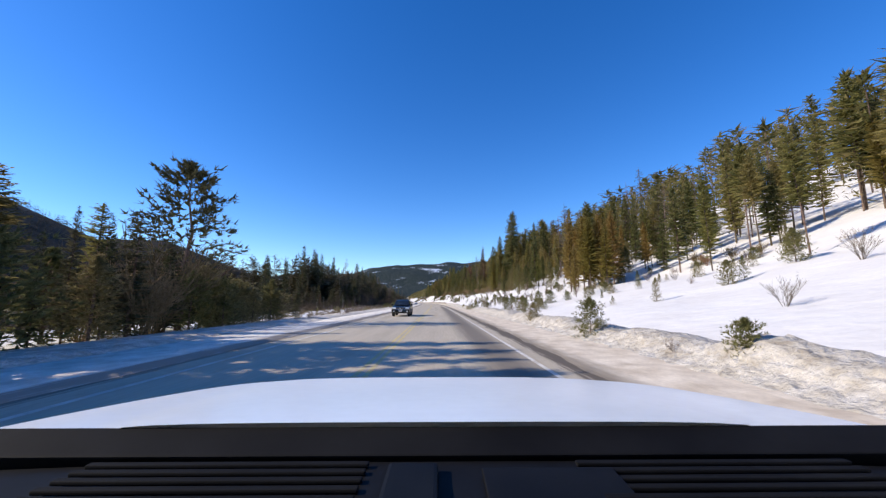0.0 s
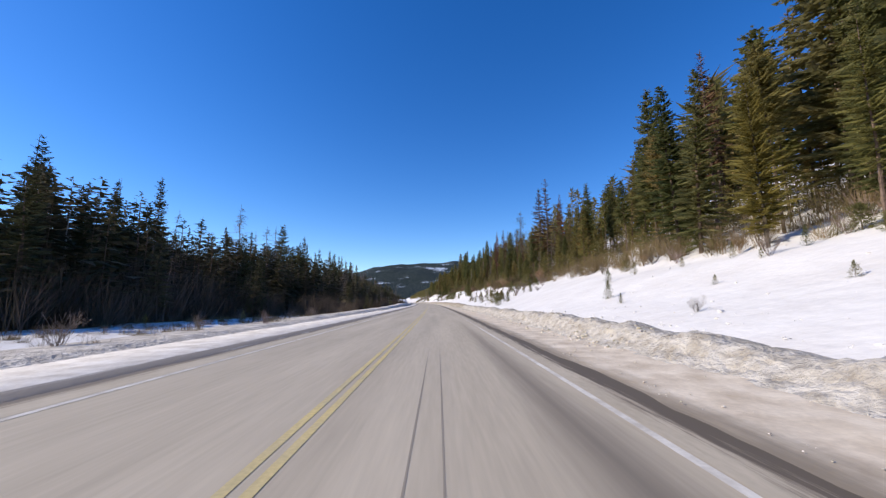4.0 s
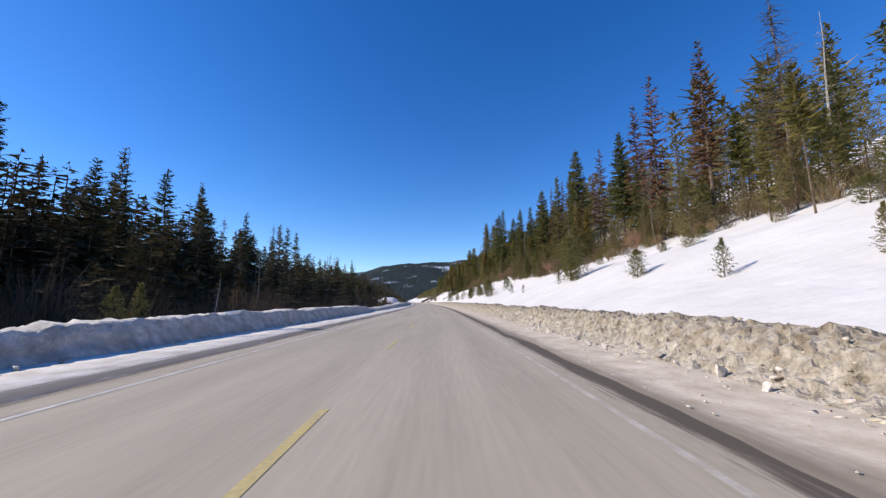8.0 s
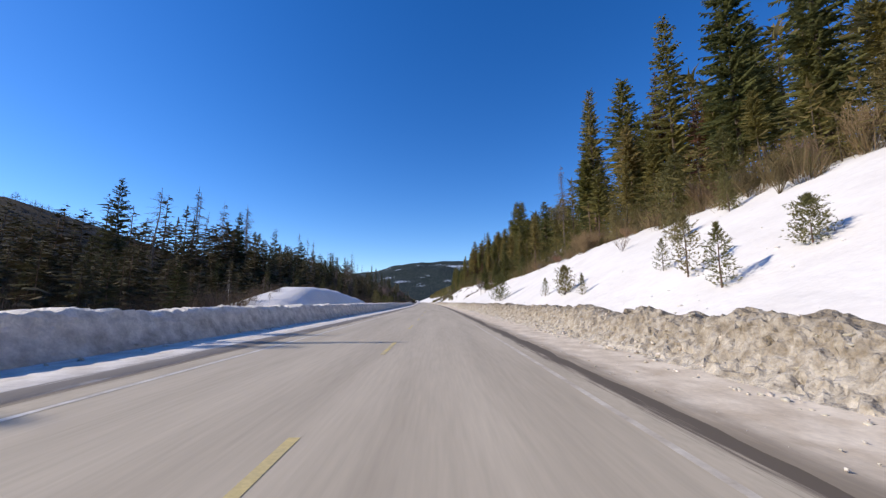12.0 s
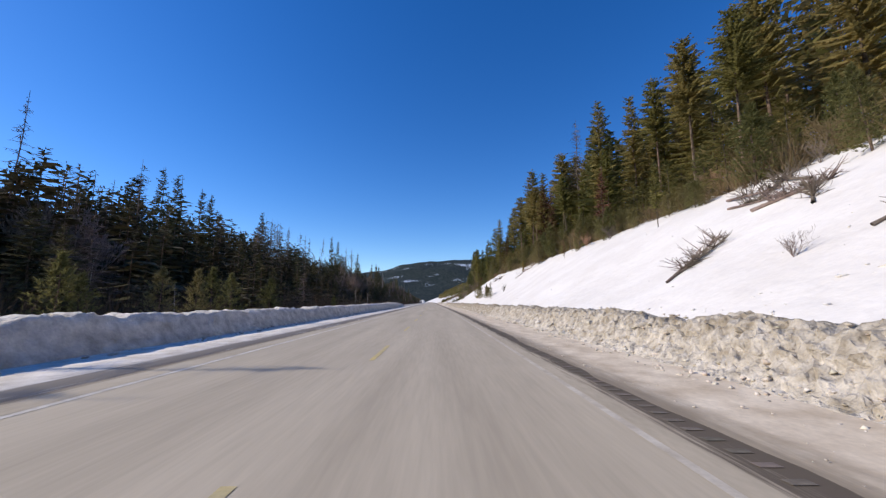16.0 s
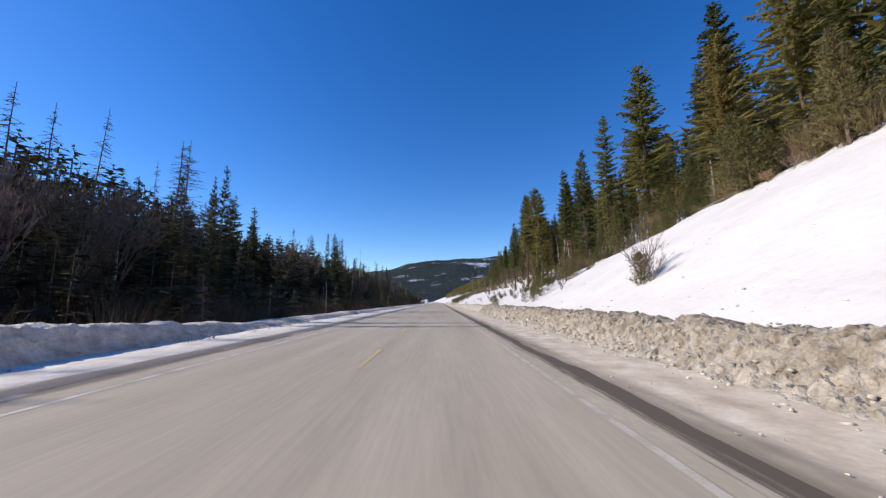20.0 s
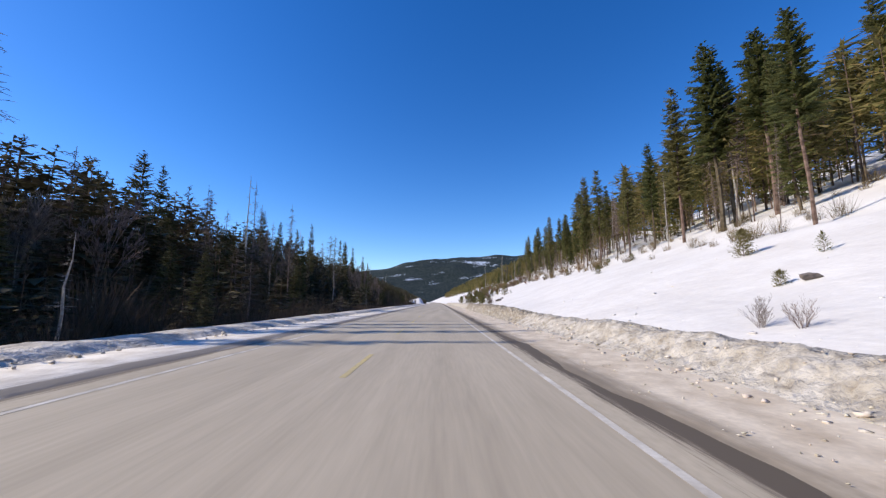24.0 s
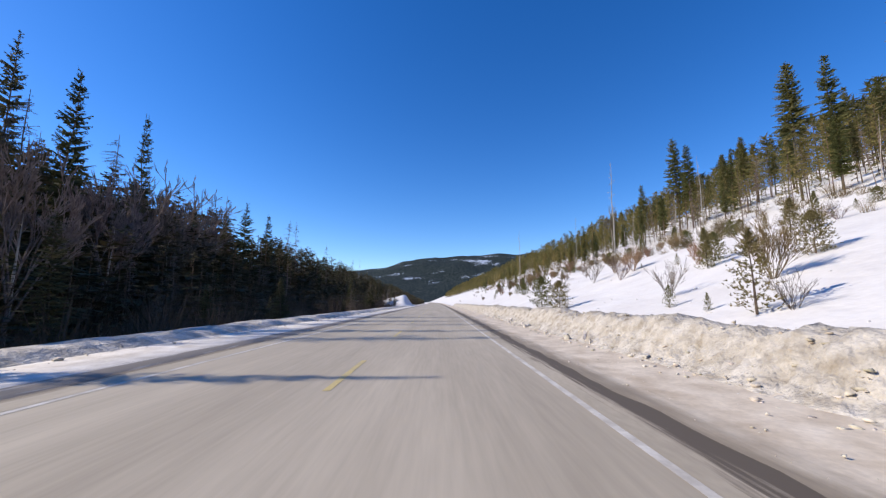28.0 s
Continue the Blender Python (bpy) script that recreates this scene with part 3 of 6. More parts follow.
def crown_lists(rng, height, reach, base, boughs, fans=5, wide=1.0, hang=0.5, lift=-0.25, ragged=0.3, power=0.8, gaps=0.0):
    verts, faces = [], []
    for i in range(boughs):
        u = ((i + rng.random()) / boughs) ** 0.85
        if gaps and noise.noise((u * 9, rng.random() * 0.2, height)) > 1 - gaps * 1.5:
            continue
        z = height * (base + (0.985 - base) * u)
        length = reach * ((1 - u) ** power + 0.06) * rng.uniform(1 - ragged, 1 + ragged)
        if u < 0.12:
            length *= 0.5 + 4 * u
        a = i * 2.4 + rng.uniform(-0.5, 0.5)
        up = lift + 0.9 * u * u
        root = Vector((0, 0, z))
        tip = root + length * Vector((math.cos(a), math.sin(a), up + rng.uniform(-0.12, 0.12)))
        spray(verts, faces, rng, root, tip, wide, max(2, int(fans * (0.6 + 0.4 * (1 - u)))), hang)
    for i in range(9):
        a, z = i * 2.4, height * (0.90 + 0.010 * i)
        l = height * 0.0035 * (10.5 - i) * rng.uniform(0.6, 1.2)
        k = len(verts)
        verts.extend((Vector((0, 0, z - 0.008 * height)), Vector((l * math.cos(a), l * math.sin(a), z - 0.006 * height)), Vector((0, 0, z + 0.010 * height))))
        faces.append((k, k + 1, k + 2))
    k = len(verts)
    verts.extend((Vector((-0.006 * height, 0, 0.96 * height)), Vector((0.006 * height, 0, 0.96 * height)), Vector((0, 0, 1.0 * height))))
    faces.append((k, k + 1, k + 2))
    return verts, faces


def whorl_lists(rng, height, reach, base, whorls, per=6, twig=0.42, pitch=0.15, droop=0.3, ragged=0.3, power=0.8, thinning=0.0, wide=0.13):
    """A conifer crown in whorls: each bough a slender spine that sags and lifts its tip, combed on both sides with short twigs; thinning: how bare the boughs are towards the top."""
    verts, faces = [], []
    for i in range(whorls):
        u = (i + rng.random() * 0.6) / whorls
        z0 = height * (base + (0.985 - base) * u ** 0.92)
        turn = rng.uniform(0, 6.28)
        for j in range(per):
            if rng.random() < 0.12:
                continue
            length = (reach * ((1 - u) ** power) * min(1.0, 0.55 + 3.5 * u) + 0.012 * height) * rng.uniform(1 - ragged, 1 + 0.7 * ragged)
            a = turn + 6.283 * (j + rng.uniform(-0.25, 0.25)) / per
            out = Vector((math.cos(a), math.sin(a), 0))
            side = Vector((-math.sin(a), math.cos(a), 0))
            up = 0.75 * u * u - droop * (1 - u) + rng.uniform(-0.2, 0.2)
            z = z0 + rng.uniform(-0.02, 0.02) * height

            def spine(f):
                return Vector((0, 0, z)) + out * (length * f) + Vector((0, 0, length * (up * f + 0.22 * f * f * f - 0.10 * f)))

            k = len(verts)
            verts.extend((spine(0) + Vector((0, 0, 0.05)), spine(0) - Vector((0, 0, 0.05)), spine(0.55), spine(1.04)))
            faces.extend(((k, k + 1, k + 2), (k, k + 2, k + 3)))
            count = max(3, int(length / pitch))
            bare = thinning * u
            for n in range(count):
                f = 0.12 + 0.88 * (n + rng.random()) / count
                if rng.random() < bare:
                    continue
                c = spine(f)
                for sgn in (-1, 1):
                    l = twig * (0.45 + 0.75 * (1 - f)) * rng.uniform(0.6, 1.25) * min(1.0, 0.35 + length / (0.08 * height))
                    e = c + out * (l * rng.uniform(0.35, 0.8)) + side * (sgn * l * rng.uniform(0.55, 0.95)) + Vector((0, 0, l * rng.uniform(-0.55, 0.12)))
                    w = (out + Vector((0, 0, rng.uniform(-0.9, 0.9)))).normalized() * (wide * rng.uniform(0.6, 1.1))
                    k = len(verts)
                    verts.extend((c - w, c + w, e))
                    faces.append((k, k + 1, k + 2))
    k = len(verts)
    verts.extend((Vector((-0.004 * height, 0, 0.95 * height)), Vector((0.004 * height, 0, 0.95 * height)), Vector((0, 0, height))))
    faces.append((k, k + 1, k + 2))
    return verts, faces


def whorl_mesh(name, rng, height, reach, base, whorls, material, *shape):
    return data(name, *whorl_lists(rng, height, reach, base, whorls, *shape), material)


def tufted_lists(rng, height, reach, base, boughs, per=6, size=0.6, lift=0.1, ragged=0.4, power=0.55, side=0.35, needles=4):
    """A crown of pine boughs that end in loose tufts of slender needles."""
    verts, faces = [], []
    for i in range(boughs):
        u = ((i + rng.random()) / boughs) ** 0.9
        z = height * (base + (0.97 - base) * u)
        length = reach * ((1 - u) ** power + 0.05) * min(1.0, (1 - u) / 0.35 + 0.1) * rng.uniform(1 - ragged, 1 + ragged)
        a = i * 2.4 + rng.uniform(-0.6, 0.6)
        d = Vector((math.cos(a), math.sin(a), lift + 0.8 * u * u + rng.uniform(-0.15, 0.15)))
        across = Vector((-math.sin(a), math.cos(a), 0))
        for j in range(per):
            f = 0.25 + 0.75 * (j + rng.random()) / per
            c = Vector((0, 0, z)) + d * length * f + across * length * side * rng.uniform(-1, 1) + Vector((0, 0, length * 0.12 * rng.uniform(-1, 1)))
            out = (d + across * rng.uniform(-0.8, 0.8)).normalized()
            for _ in range(needles):
                e = c + (out * 0.6 + Vector((rng.uniform(-1, 1), rng.uniform(-1, 1), rng.uniform(-0.6, 1.1))) * 0.8) * size * rng.uniform(0.6, 1.2)
                w = Vector((rng.uniform(-1, 1), rng.uniform(-1, 1), rng.uniform(-1, 1))).normalized() * size * 0.17
                k = len(verts)
                verts.extend((c - w, c + w, e))
                faces.append((k, k + 1, k + 2))
    k = len(verts)
    verts.extend((Vector((-0.008 * height, 0, 0.93 * height)), Vector((0.008 * height, 0, 0.93 * height)), Vector((0, 0, height))))
    faces.append((k, k + 1, k + 2))
    return verts, faces


def tufted_mesh(name, rng, height, reach, base, boughs, material, *shape):
    return data(name, *tufted_lists(rng, height, reach, base, boughs, *shape), material)


def snag_mesh(name, rng, height, reach, count, material, base=0.25):
    """Bare boughs of a dead conifer, each with a few twigs."""
    verts, faces = [], []
    for i in range(count):
        u = rng.random()
        z = height * (base + (0.97 - base) * u)
        length = reach * (1 - u) ** 0.6 * rng.uniform(0.35, 1.15) + 0.2
        a = rng.uniform(0, 6.28)
        d = Vector((math.cos(a), math.sin(a), rng.uniform(-0.55, 0.15)))
        tip = Vector((0, 0, z)) + d * length
        tube(verts, faces, (0, 0, z), tip, 0.030, 0.01, 3)
        for j in range(4):
            c = Vector((0, 0, z)) + d * length * rng.uniform(0.35, 0.95)
            e = c + Vector((rng.uniform(-1, 1), rng.uniform(-1, 1), rng.uniform(-0.7, 0.2))) * length * 0.3
            tube(verts, faces, c, e, 0.016, 0.006, 3)
    return data(name, verts, faces, material)


def branchy(name, rng, height, radius, material, levels=4, spread=0.5, first=0.35, forks=3, fine=0.006, stems=1):
    """A leafless broadleaf crown, forking upwards into fine twigs."""
    verts, faces = [], []

    def grow(p, d, length, r, level):
        q = p + d * length
        tube(verts, faces, p, q, r, max(fine, r * 0.62), 4 if level > 2 else 3)
        if level == 0:
            return
        for _ in range(forks + (level == levels) * 2):
            n = (d + Vector((rng.uniform(-1, 1), rng.uniform(-1, 1), rng.uniform(-0.25, 0.7))) * spread).normalized()
            start = p.lerp(q, rng.uniform(0.45, 1.0))
            grow(start, n, length * rng.uniform(0.5, 0.8), max(fine, r * 0.55), level - 1)

    for _ in range(stems):
        lean = Vector((rng.uniform(-1, 1), rng.uniform(-1, 1), 0)) * (0.45 if stems > 1 else 0.04)
        grow(Vector((lean.x * 0.1, lean.y * 0.1, -0.3)), (Vector((0, 0, 1)) + lean).normalized(), height * first * rng.uniform(0.8, 1.15), radius, levels)
    return data(name, verts, faces, material)


KINDS, PLAINER = {}, {}
rng = random.Random(5)
for i in range(4):
    KINDS["spruce", i] = ("spruce_tree", trunk_mesh("trunk", rng, 20, 0.15, M["bark"], 0), whorl_mesh("crown", rng, 20, 1.55 + 0.2 * i, 0.06 + 0.05 * i, 46, M["spruce"], 6, 0.40, 0.13, 0.32 - 0.05 * i, 0.34, 0.75, 0.35), "crown")
for i in range(4):
    KINDS["pine", i] = ("pine_tree", trunk_mesh("trunk", rng, 20, 0.13, M["bark"], 26, 0.008), whorl_mesh("crown", rng, 20, 1.6 + 0.15 * i, 0.16 + 0.12 * i, 40, M["pine"], 6, 0.42, 0.13, 0.10, 0.42, 0.62, 0.1), "crown")
for i in range(4):
    KINDS["fir", i] = ("fir_tree", trunk_mesh("trunk", rng, 20, 0.15, M["bark"], 12), whorl_mesh("crown", rng, 20, 1.7 + 0.2 * i, 0.05 + 0.07 * i, 48, M["fir"], 7, 0.42, 0.13, 0.26, 0.32, 0.78, 0.15), "crown")
    PLAINER["fir", i] = whorl_mesh("crown", rng, 20, 1.8 + 0.2 * i, 0.06 + 0.05 * i, 34, M["fir"], 6, 0.55, 0.22, 0.26, 0.32, 0.75, 0.1, 0.20)
for i in range(3):
    KINDS["stem_fir", i] = ("fir_tree", trunk_mesh("trunk", rng, 20, 0.15, M["bark"], 30), whorl_mesh("crown", rng, 20, 1.45 + 0.2 * i, 0.30 + 0.08 * i, 40, M["fir"], 7, 0.42, 0.13, 0.26, 0.34, 0.62, 0.2), "crown")
for i in range(4):
    PLAINER["spruce", i] = whorl_mesh("crown", rng, 20, 1.65 + 0.2 * i, 0.07 + 0.05 * i, 32, M["spruce"], 6, 0.52, 0.22, 0.3, 0.35, 0.78, 0.25, 0.20)
    PLAINER["pine", i] = whorl_mesh("crown", rng, 20, 1.7 + 0.15 * i, 0.14 + 0.10 * i, 30, M["pine"], 6, 0.55, 0.22, 0.10, 0.42, 0.62, 0.1, 0.20)
for i in range(2):
    KINDS["gold", i] = ("pine_tree", trunk_mesh("trunk", rng, 20, 0.16, M["bark"], 14, 0.008), whorl_mesh("crown", rng, 20, 1.9, 0.12 + 0.1 * i, 50, M["gold"], 8, 0.40, 0.10, 0.02, 0.5, 0.6, 0.1, 0.10), "crown")
for i in range(2):
    KINDS["rust", i] = ("dead_conifer", trunk_mesh("trunk", rng, 20, 0.16, M["bark"], 20, 0.01), whorl_mesh("crown", rng, 20, 1.5, 0.2 + 0.1 * i, 40, M["rust"], 5, 0.34, 0.15, 0.35, 0.45, 0.7, 0.4, 0.09), "crown")
for i in range(3):
    KINDS["snag", i] = ("dead_conifer", trunk_mesh("trunk", rng, 20, 0.13, M["dead_wood"], 0, 0.012), snag_mesh("crown", rng, 20, 1.7 + 0.3 * i, 170, M["dead_wood"], 0.2 + 0.1 * i), "crown")
for i in range(2):
    KINDS["pole", i] = ("dead_birch", trunk_mesh("trunk", rng, 20, 0.17, M["pale_bark"], 0, 0.014), snag_mesh("crown", rng, 20, 0.9, 34, M["pale_bark"], 0.45), "crown")
for i in range(3):
    KINDS["poplar", i] = ("bare_broadleaf_tree", trunk_mesh("trunk", rng, 9, 0.16, M["pale_bark"], 0, 0.02), branchy("crown", rng, 20, 0.15, M["twig"], 6, 0.46, 0.26, 3, 0.024), "crown")
for i in range(3):
    KINDS["sapling", i] = ("conifer_sapling", trunk_mesh("trunk", rng, 19, 0.3, M["bark"], 0), tufted_mesh("crown", rng, 20, 4.0 + 0.8 * i, 0.06, 84, M["sapling"], 6, 0.85, 0.3, 0.4, 0.7, 0.16, 6), "crown")
for i in range(2):
    KINDS["bush", i] = ("evergreen_bush", trunk_mesh("trunk", rng, 14, 0.4, M["bark"], 0), tufted_mesh("crown", rng, 20, 6.6, 0.02, 130, M["sapling"], 9, 1.05, 0.35, 0.4, 0.42, 0.28, 5), "crown")
for i in range(2):
    KINDS["shrub", i] = ("bare_shrub", None, branchy("crown", rng, 20, 0.16, M["twig"], 4, 0.5, 0.42, 2, 0.045, 9), "crown")

for i in range(3):
    KINDS["brush", i] = ("bare_bush", None, branchy("crown", rng, 20, 0.13, M["brush"], 3, 0.55, 0.5, 3, 0.06, 14), "crown")
for i in range(2):
    KINDS["young", i] = ("young_pine", trunk_mesh("trunk", rng, 20, 0.28, M["bark"], 0), tufted_mesh("crown", rng, 20, 4.0, 0.05, 160, M["sapling"], 7, 0.75, 0.2, 0.45, 0.55, 0.3, 6), "crown")

for i in range(2):
    KINDS["old_pine", i] = ("pine_tree", trunk_mesh("trunk", rng, 19, 0.3, M["bark"], 6, 0.03), tufted_mesh("crown", rng, 20, 4.6, 0.36, 46, M["spruce"], 22, 0.62, 0.42, 0.45, 0.5, 0.30, 6), "crown")

LABELS = {
    "old_pine": ("spreading dark pine with clumped open crown", "pine"),
    "stem_fir": ("tall fir with a long bare lower trunk on the snowy slope", "fir"),
    "fir": ("green fir in a sunlit tone on the snow-covered hillside", "fir"),
    "spruce": ("spruce in a shade-dark green rising from the snowy wood", "spruce"), "pine": ("olive green pine with bare lower trunk", "pine"),
    "gold": ("yellow-brown drying pine on the snowy slope", "pine"), "rust": ("reddish brown dead conifer with dry needles", "dead tree"),
    "snag": ("grey leafless dead conifer in the wood", "dead tree"), "pole": ("tall thin pale leafless birch in the wood", "dead tree"),
    "poplar": ("leafless broadleaf tree with fine twigs", "bare tree"), "sapling": ("small green conifer sapling standing in the snow", "sapling"),
    "bush": ("dense green evergreen bush in the snow", "bush"), "shrub": ("bare twiggy shrub standing in the snow", "shrub"),
    "brush": ("tan leafless bush of many stems at the edge of the wood", "bush"), "young": ("young olive green pine branched to the ground", "pine"),
}
GROUPS = {"old_pine": "trees of the wood", "fir": "trees of the wood", "stem_fir": "trees of the wood", "spruce": "trees of the wood", "pine": "trees of the wood", "gold": "trees of the wood", "rust": "trees of the wood", "snag": "trees of the wood", "pole": "trees of the wood",
          "poplar": "trees of the wood", "sapling": "saplings beside the road", "bush": "bushes beside the road", "shrub": "shrubs beside the road",
          "brush": "bushes along the wood", "young": "young pines along the wood"}
COUNT = itertools.count()


def plant(kind, s, o, height, width=1.0, which=None, sink=0.15, lean=0.0, deep=False):
    """Stands one tree at (s, o) on the snow, height metres high; deep in the wood its crown is plainer."""
    # swaps kinds by side: sunlit foliage colour on the right, shade colour left
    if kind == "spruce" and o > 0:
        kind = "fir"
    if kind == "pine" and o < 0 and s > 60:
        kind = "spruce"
    k = next(COUNT)
    n = sum(1 for key in KINDS if key[0] == kind)
    name, trunk, crown, crown_name = KINDS[kind, (k if which is None else which) % n]
    if deep:
        crown = PLAINER.get((kind, k % n), crown)
    p = at(s, o, land(s, o) - sink)
    f = height / 20.0
    root = new(name)
    root.empty_display_size = 0.2
    turn = Euler((radians(lean * math.sin(k * 1.3)), radians(lean * math.cos(k * 2.1)), k * 2.399)).to_matrix().to_4x4()
    root.matrix_basis = Matrix.Translation(p) @ turn @ Matrix.Diagonal((f * width, f * width, f, 1))
    tagged(root, *LABELS[kind], group=GROUPS[kind])
    if trunk:
        new("trunk", trunk).parent = root
    new(crown_name, crown).parent = root
    return root


def top_left(s):
    """How high above the road the tops stand, 40 m out in the wood of the valley floor."""
    return ramp(s, (-60, 5.5), (85, 5.5), (96, 7), (112, 9), (120, 12), (126, 18.5), (185, 18), (200, 20), (225, 18.5), (250, 20.5), (272, 20), (300, 19), (315, 14.5), (330, 10.5), (348, 9.5), (356, 11.5), (366, 16.5), (374, 18.5),
                (400, 18), (430, 17), (450, 20.5), (500, 25), (560, 27), (620, 25.5), (680, 26), (740, 26), (800, 25), (1500, 23))


def sky_right(s):
    """Rise over way out, from the driving line, of the tops on the hillside."""
    if s < 300:
        return ramp(s, (0, 0.56), (23, 0.6), (50, 0.62), (75, 0.64), (90, 0.68), (98, 0.6), (106, 0.76), (116, 0.85), (124, 1.1), (140, 1.0), (165, 0.75), (173, 0.56), (183, 0.9), (191, 1.0),
                    (198, 0.66), (208, 0.88), (214, 0.98), (223, 0.6), (231, 0.8), (242, 1.0), (249, 0.72), (257, 0.9), (268, 0.95), (274, 0.68), (281, 0.86), (291, 0.93), (299, 0.74))
    return ramp(s, (300, 0.74), (307, 0.94), (324, 0.85), (337, 1.0), (351, 1.18), (370, 1.2), (396, 0.85), (403, 0.9), (415, 1.12), (434, 1.1), (455, 1.05), (468, 1.26), (490, 1.19), (512, 1.18),
                (540, 1.1), (550, 0.88), (563, 1.0), (590, 1.0), (620, 0.85), (635, 0.97), (648, 0.72), (660, 0.78), (678, 0.77), (690, 0.7), (702, 0.62), (715, 0.72), (725, 0.57), (741, 0.56),
                (800, 0.5), (900, 0.54), (1500, 0.75))


def sparse(s):
    return 45 < s < 66 or 530 < s < 580 or 615 < s < 755


def growth_right(s):
    """How far from the line the first bushes stand on the hillside."""
    return ramp(s, (-60, 23), (120, 19), (210, 17.5), (222, 22), (240, 20), (256, 16.5), (275, 16.5), (318, 17), (345, 18), (388, 19), (396, 14), (402, 13.5), (408, 16), (420, 18.5), (500, 18), (520, 18.5),
                (555, 19.5), (620, 23), (760, 26), (1500, 21))


def room_left(s, o):
    return max(2.2, min(0.54 * (-o - 6) + 1.0, (1.12 if s > 320 else 1.0) * top_left(s) * min(1.25, -o / 40)) - land(s, o))


def room_right(s, o):
    return min(21.0, max(3.5, 1.36 + sky_right(s) * o - land(s, o)))


def top_at(kind, s, o, top, width=1.0, which=None):
    """A tree whose tip stands top metres above the road."""
    return plant(kind, s, o, top - land(s, o) + 0.15, width * 1.1, which)


# ---- trees that stand out ----
top_at("fir", 48.6, 30.0, 19.1, 1.2)
top_at("snag", 58.0, 33.0, 23.4, 1.3)
top_at("snag", 63.9, 34.0, 22.5, 1.2)
top_at("pine", 65.2, 27.0, 19.3, 1.2)
top_at("spruce", 77.3, -36.0, 8.0, 1.0)
top_at("snag", 79.0, 28.0, 22.8, 1.5)
top_at("snag", 80.5, 27.0, 20.5, 1.4)
top_at("spruce", 88.0, -40.0, 12.4, 1.0)
top_at("fir", 93.6, 25.0, 21.7, 1.1)
top_at("spruce", 94.7, -38.0, 12.1, 1.0)
top_at("fir", 112.0, 33.0, 26.2, 1.2)
top_at("fir", 115.8, 24.0, 29.7, 1.1)
top_at("spruce", 118.6, -42.0, 19.4, 1.1)
top_at("fir", 121.8, 26.0, 31.8, 1.35)
top_at("spruce", 125.5, -56.0, 16.6, 1.1)
top_at("spruce", 129.6, -42.0, 19.7, 1.0)
top_at("spruce", 132.5, -42.0, 18.8, 1.1)
top_at("rust", 133.2, 26.0, 26.1, 0.9)
top_at("spruce", 138.7, -42.0, 18.9, 1.0)
top_at("fir", 140.7, 25.0, 26.5, 1.0)
top_at("spruce", 146.3, -40.0, 16.9, 0.8)
top_at("spruce", 156.3, -42.0, 20.4, 0.9)
top_at("fir", 159.0, 25.0, 20.9, 1.0)
top_at("snag", 174.0, 30.0, 19.3, 1.2)
top_at("rust", 177.2, 24.0, 28.0, 1.0)
top_at("fir", 180.3, 32.0, 23.0, 1.2)
top_at("snag", 180.7, -42.0, 22.5, 1.0)
top_at("rust", 182.9, 29.0, 26.1, 0.9)
top_at("snag", 185.0, -38.0, 18.5, 1.4)
top_at("rust", 185.7, 25.0, 28.4, 1.15)
top_at("snag", 189.5, -38.0, 19.4, 1.2)
top_at("spruce", 198.7, -40.0, 21.6, 1.3)
top_at("snag", 200.5, 24.0, 26.5, 1.5)
top_at("spruce", 206.2, -38.0, 18.1, 1.1)
top_at("spruce", 212.2, -38.0, 18.7, 1.0)
top_at("fir", 212.8, 24.0, 23.0, 1.1)
top_at("spruce", 215.7, -40.0, 21.6, 1.0)
top_at("spruce", 221.1, -38.0, 17.2, 1.0)
top_at("snag", 225.7, 26.0, 25.9, 1.0)
top_at("rust", 230.6, 31.0, 21.7, 1.3)
top_at("spruce", 232.5, -40.0, 20.1, 1.0)
top_at("rust", 233.5, 26.0, 27.5, 1.0)
top_at("rust", 237.2, 28.0, 23.6, 1.1)
top_at("spruce", 238.5, -36.0, 16.5, 1.1)
top_at("rust", 240.2, 25.0, 28.1, 1.0)
top_at("rust", 245.7, 26.0, 27.4, 1.0)
top_at("spruce", 246.4, -40.0, 21.0, 1.0)
top_at("fir", 249.8, 26.0, 25.4, 1.0)
top_at("rust", 253.9, 25.0, 24.8, 1.0)
top_at("spruce", 254.3, -40.0, 21.1, 1.3)
top_at("spruce", 259.5, -38.0, 20.4, 0.8)
top_at("fir", 262.9, 25.0, 28.4, 1.0)
top_at("spruce", 263.0, -40.0, 21.2, 1.0)
top_at("fir", 265.6, 25.0, 25.5, 1.2)
top_at("rust", 270.2, 25.0, 25.0, 0.9)
top_at("spruce", 272.6, -38.0, 15.4, 1.1)
top_at("fir", 273.0, 25.0, 27.1, 1.0)
top_at("spruce", 278.9, -40.0, 20.4, 1.0)
top_at("rust", 279.4, 26.0, 26.7, 0.8)
top_at("fir", 283.1, 25.0, 27.2, 1.1)
top_at("rust", 292.6, 31.0, 27.5, 1.2)
top_at("snag", 292.8, -40.0, 20.7, 1.0)
top_at("rust", 296.1, 29.0, 27.7, 1.2)
top_at("snag", 297.2, -40.0, 21.4, 1.2)
top_at("fir", 299.9, 27.0, 27.7, 1.2)
top_at("spruce", 302.4, -42.0, 22.6, 1.0)
top_at("fir", 303.3, 25.0, 27.7, 1.0)
top_at("spruce", 309.8, -40.0, 21.6, 0.8)
top_at("rust", 310.7, 26.0, 25.6, 0.8)
top_at("spruce", 313.7, -44.0, 24.0, 1.1)
top_at("fir", 315.4, 26.0, 27.9, 1.1)
top_at("spruce", 320.5, -40.0, 15.9, 1.1)
top_at("fir", 321.2, 24.0, 32.1, 1.0)
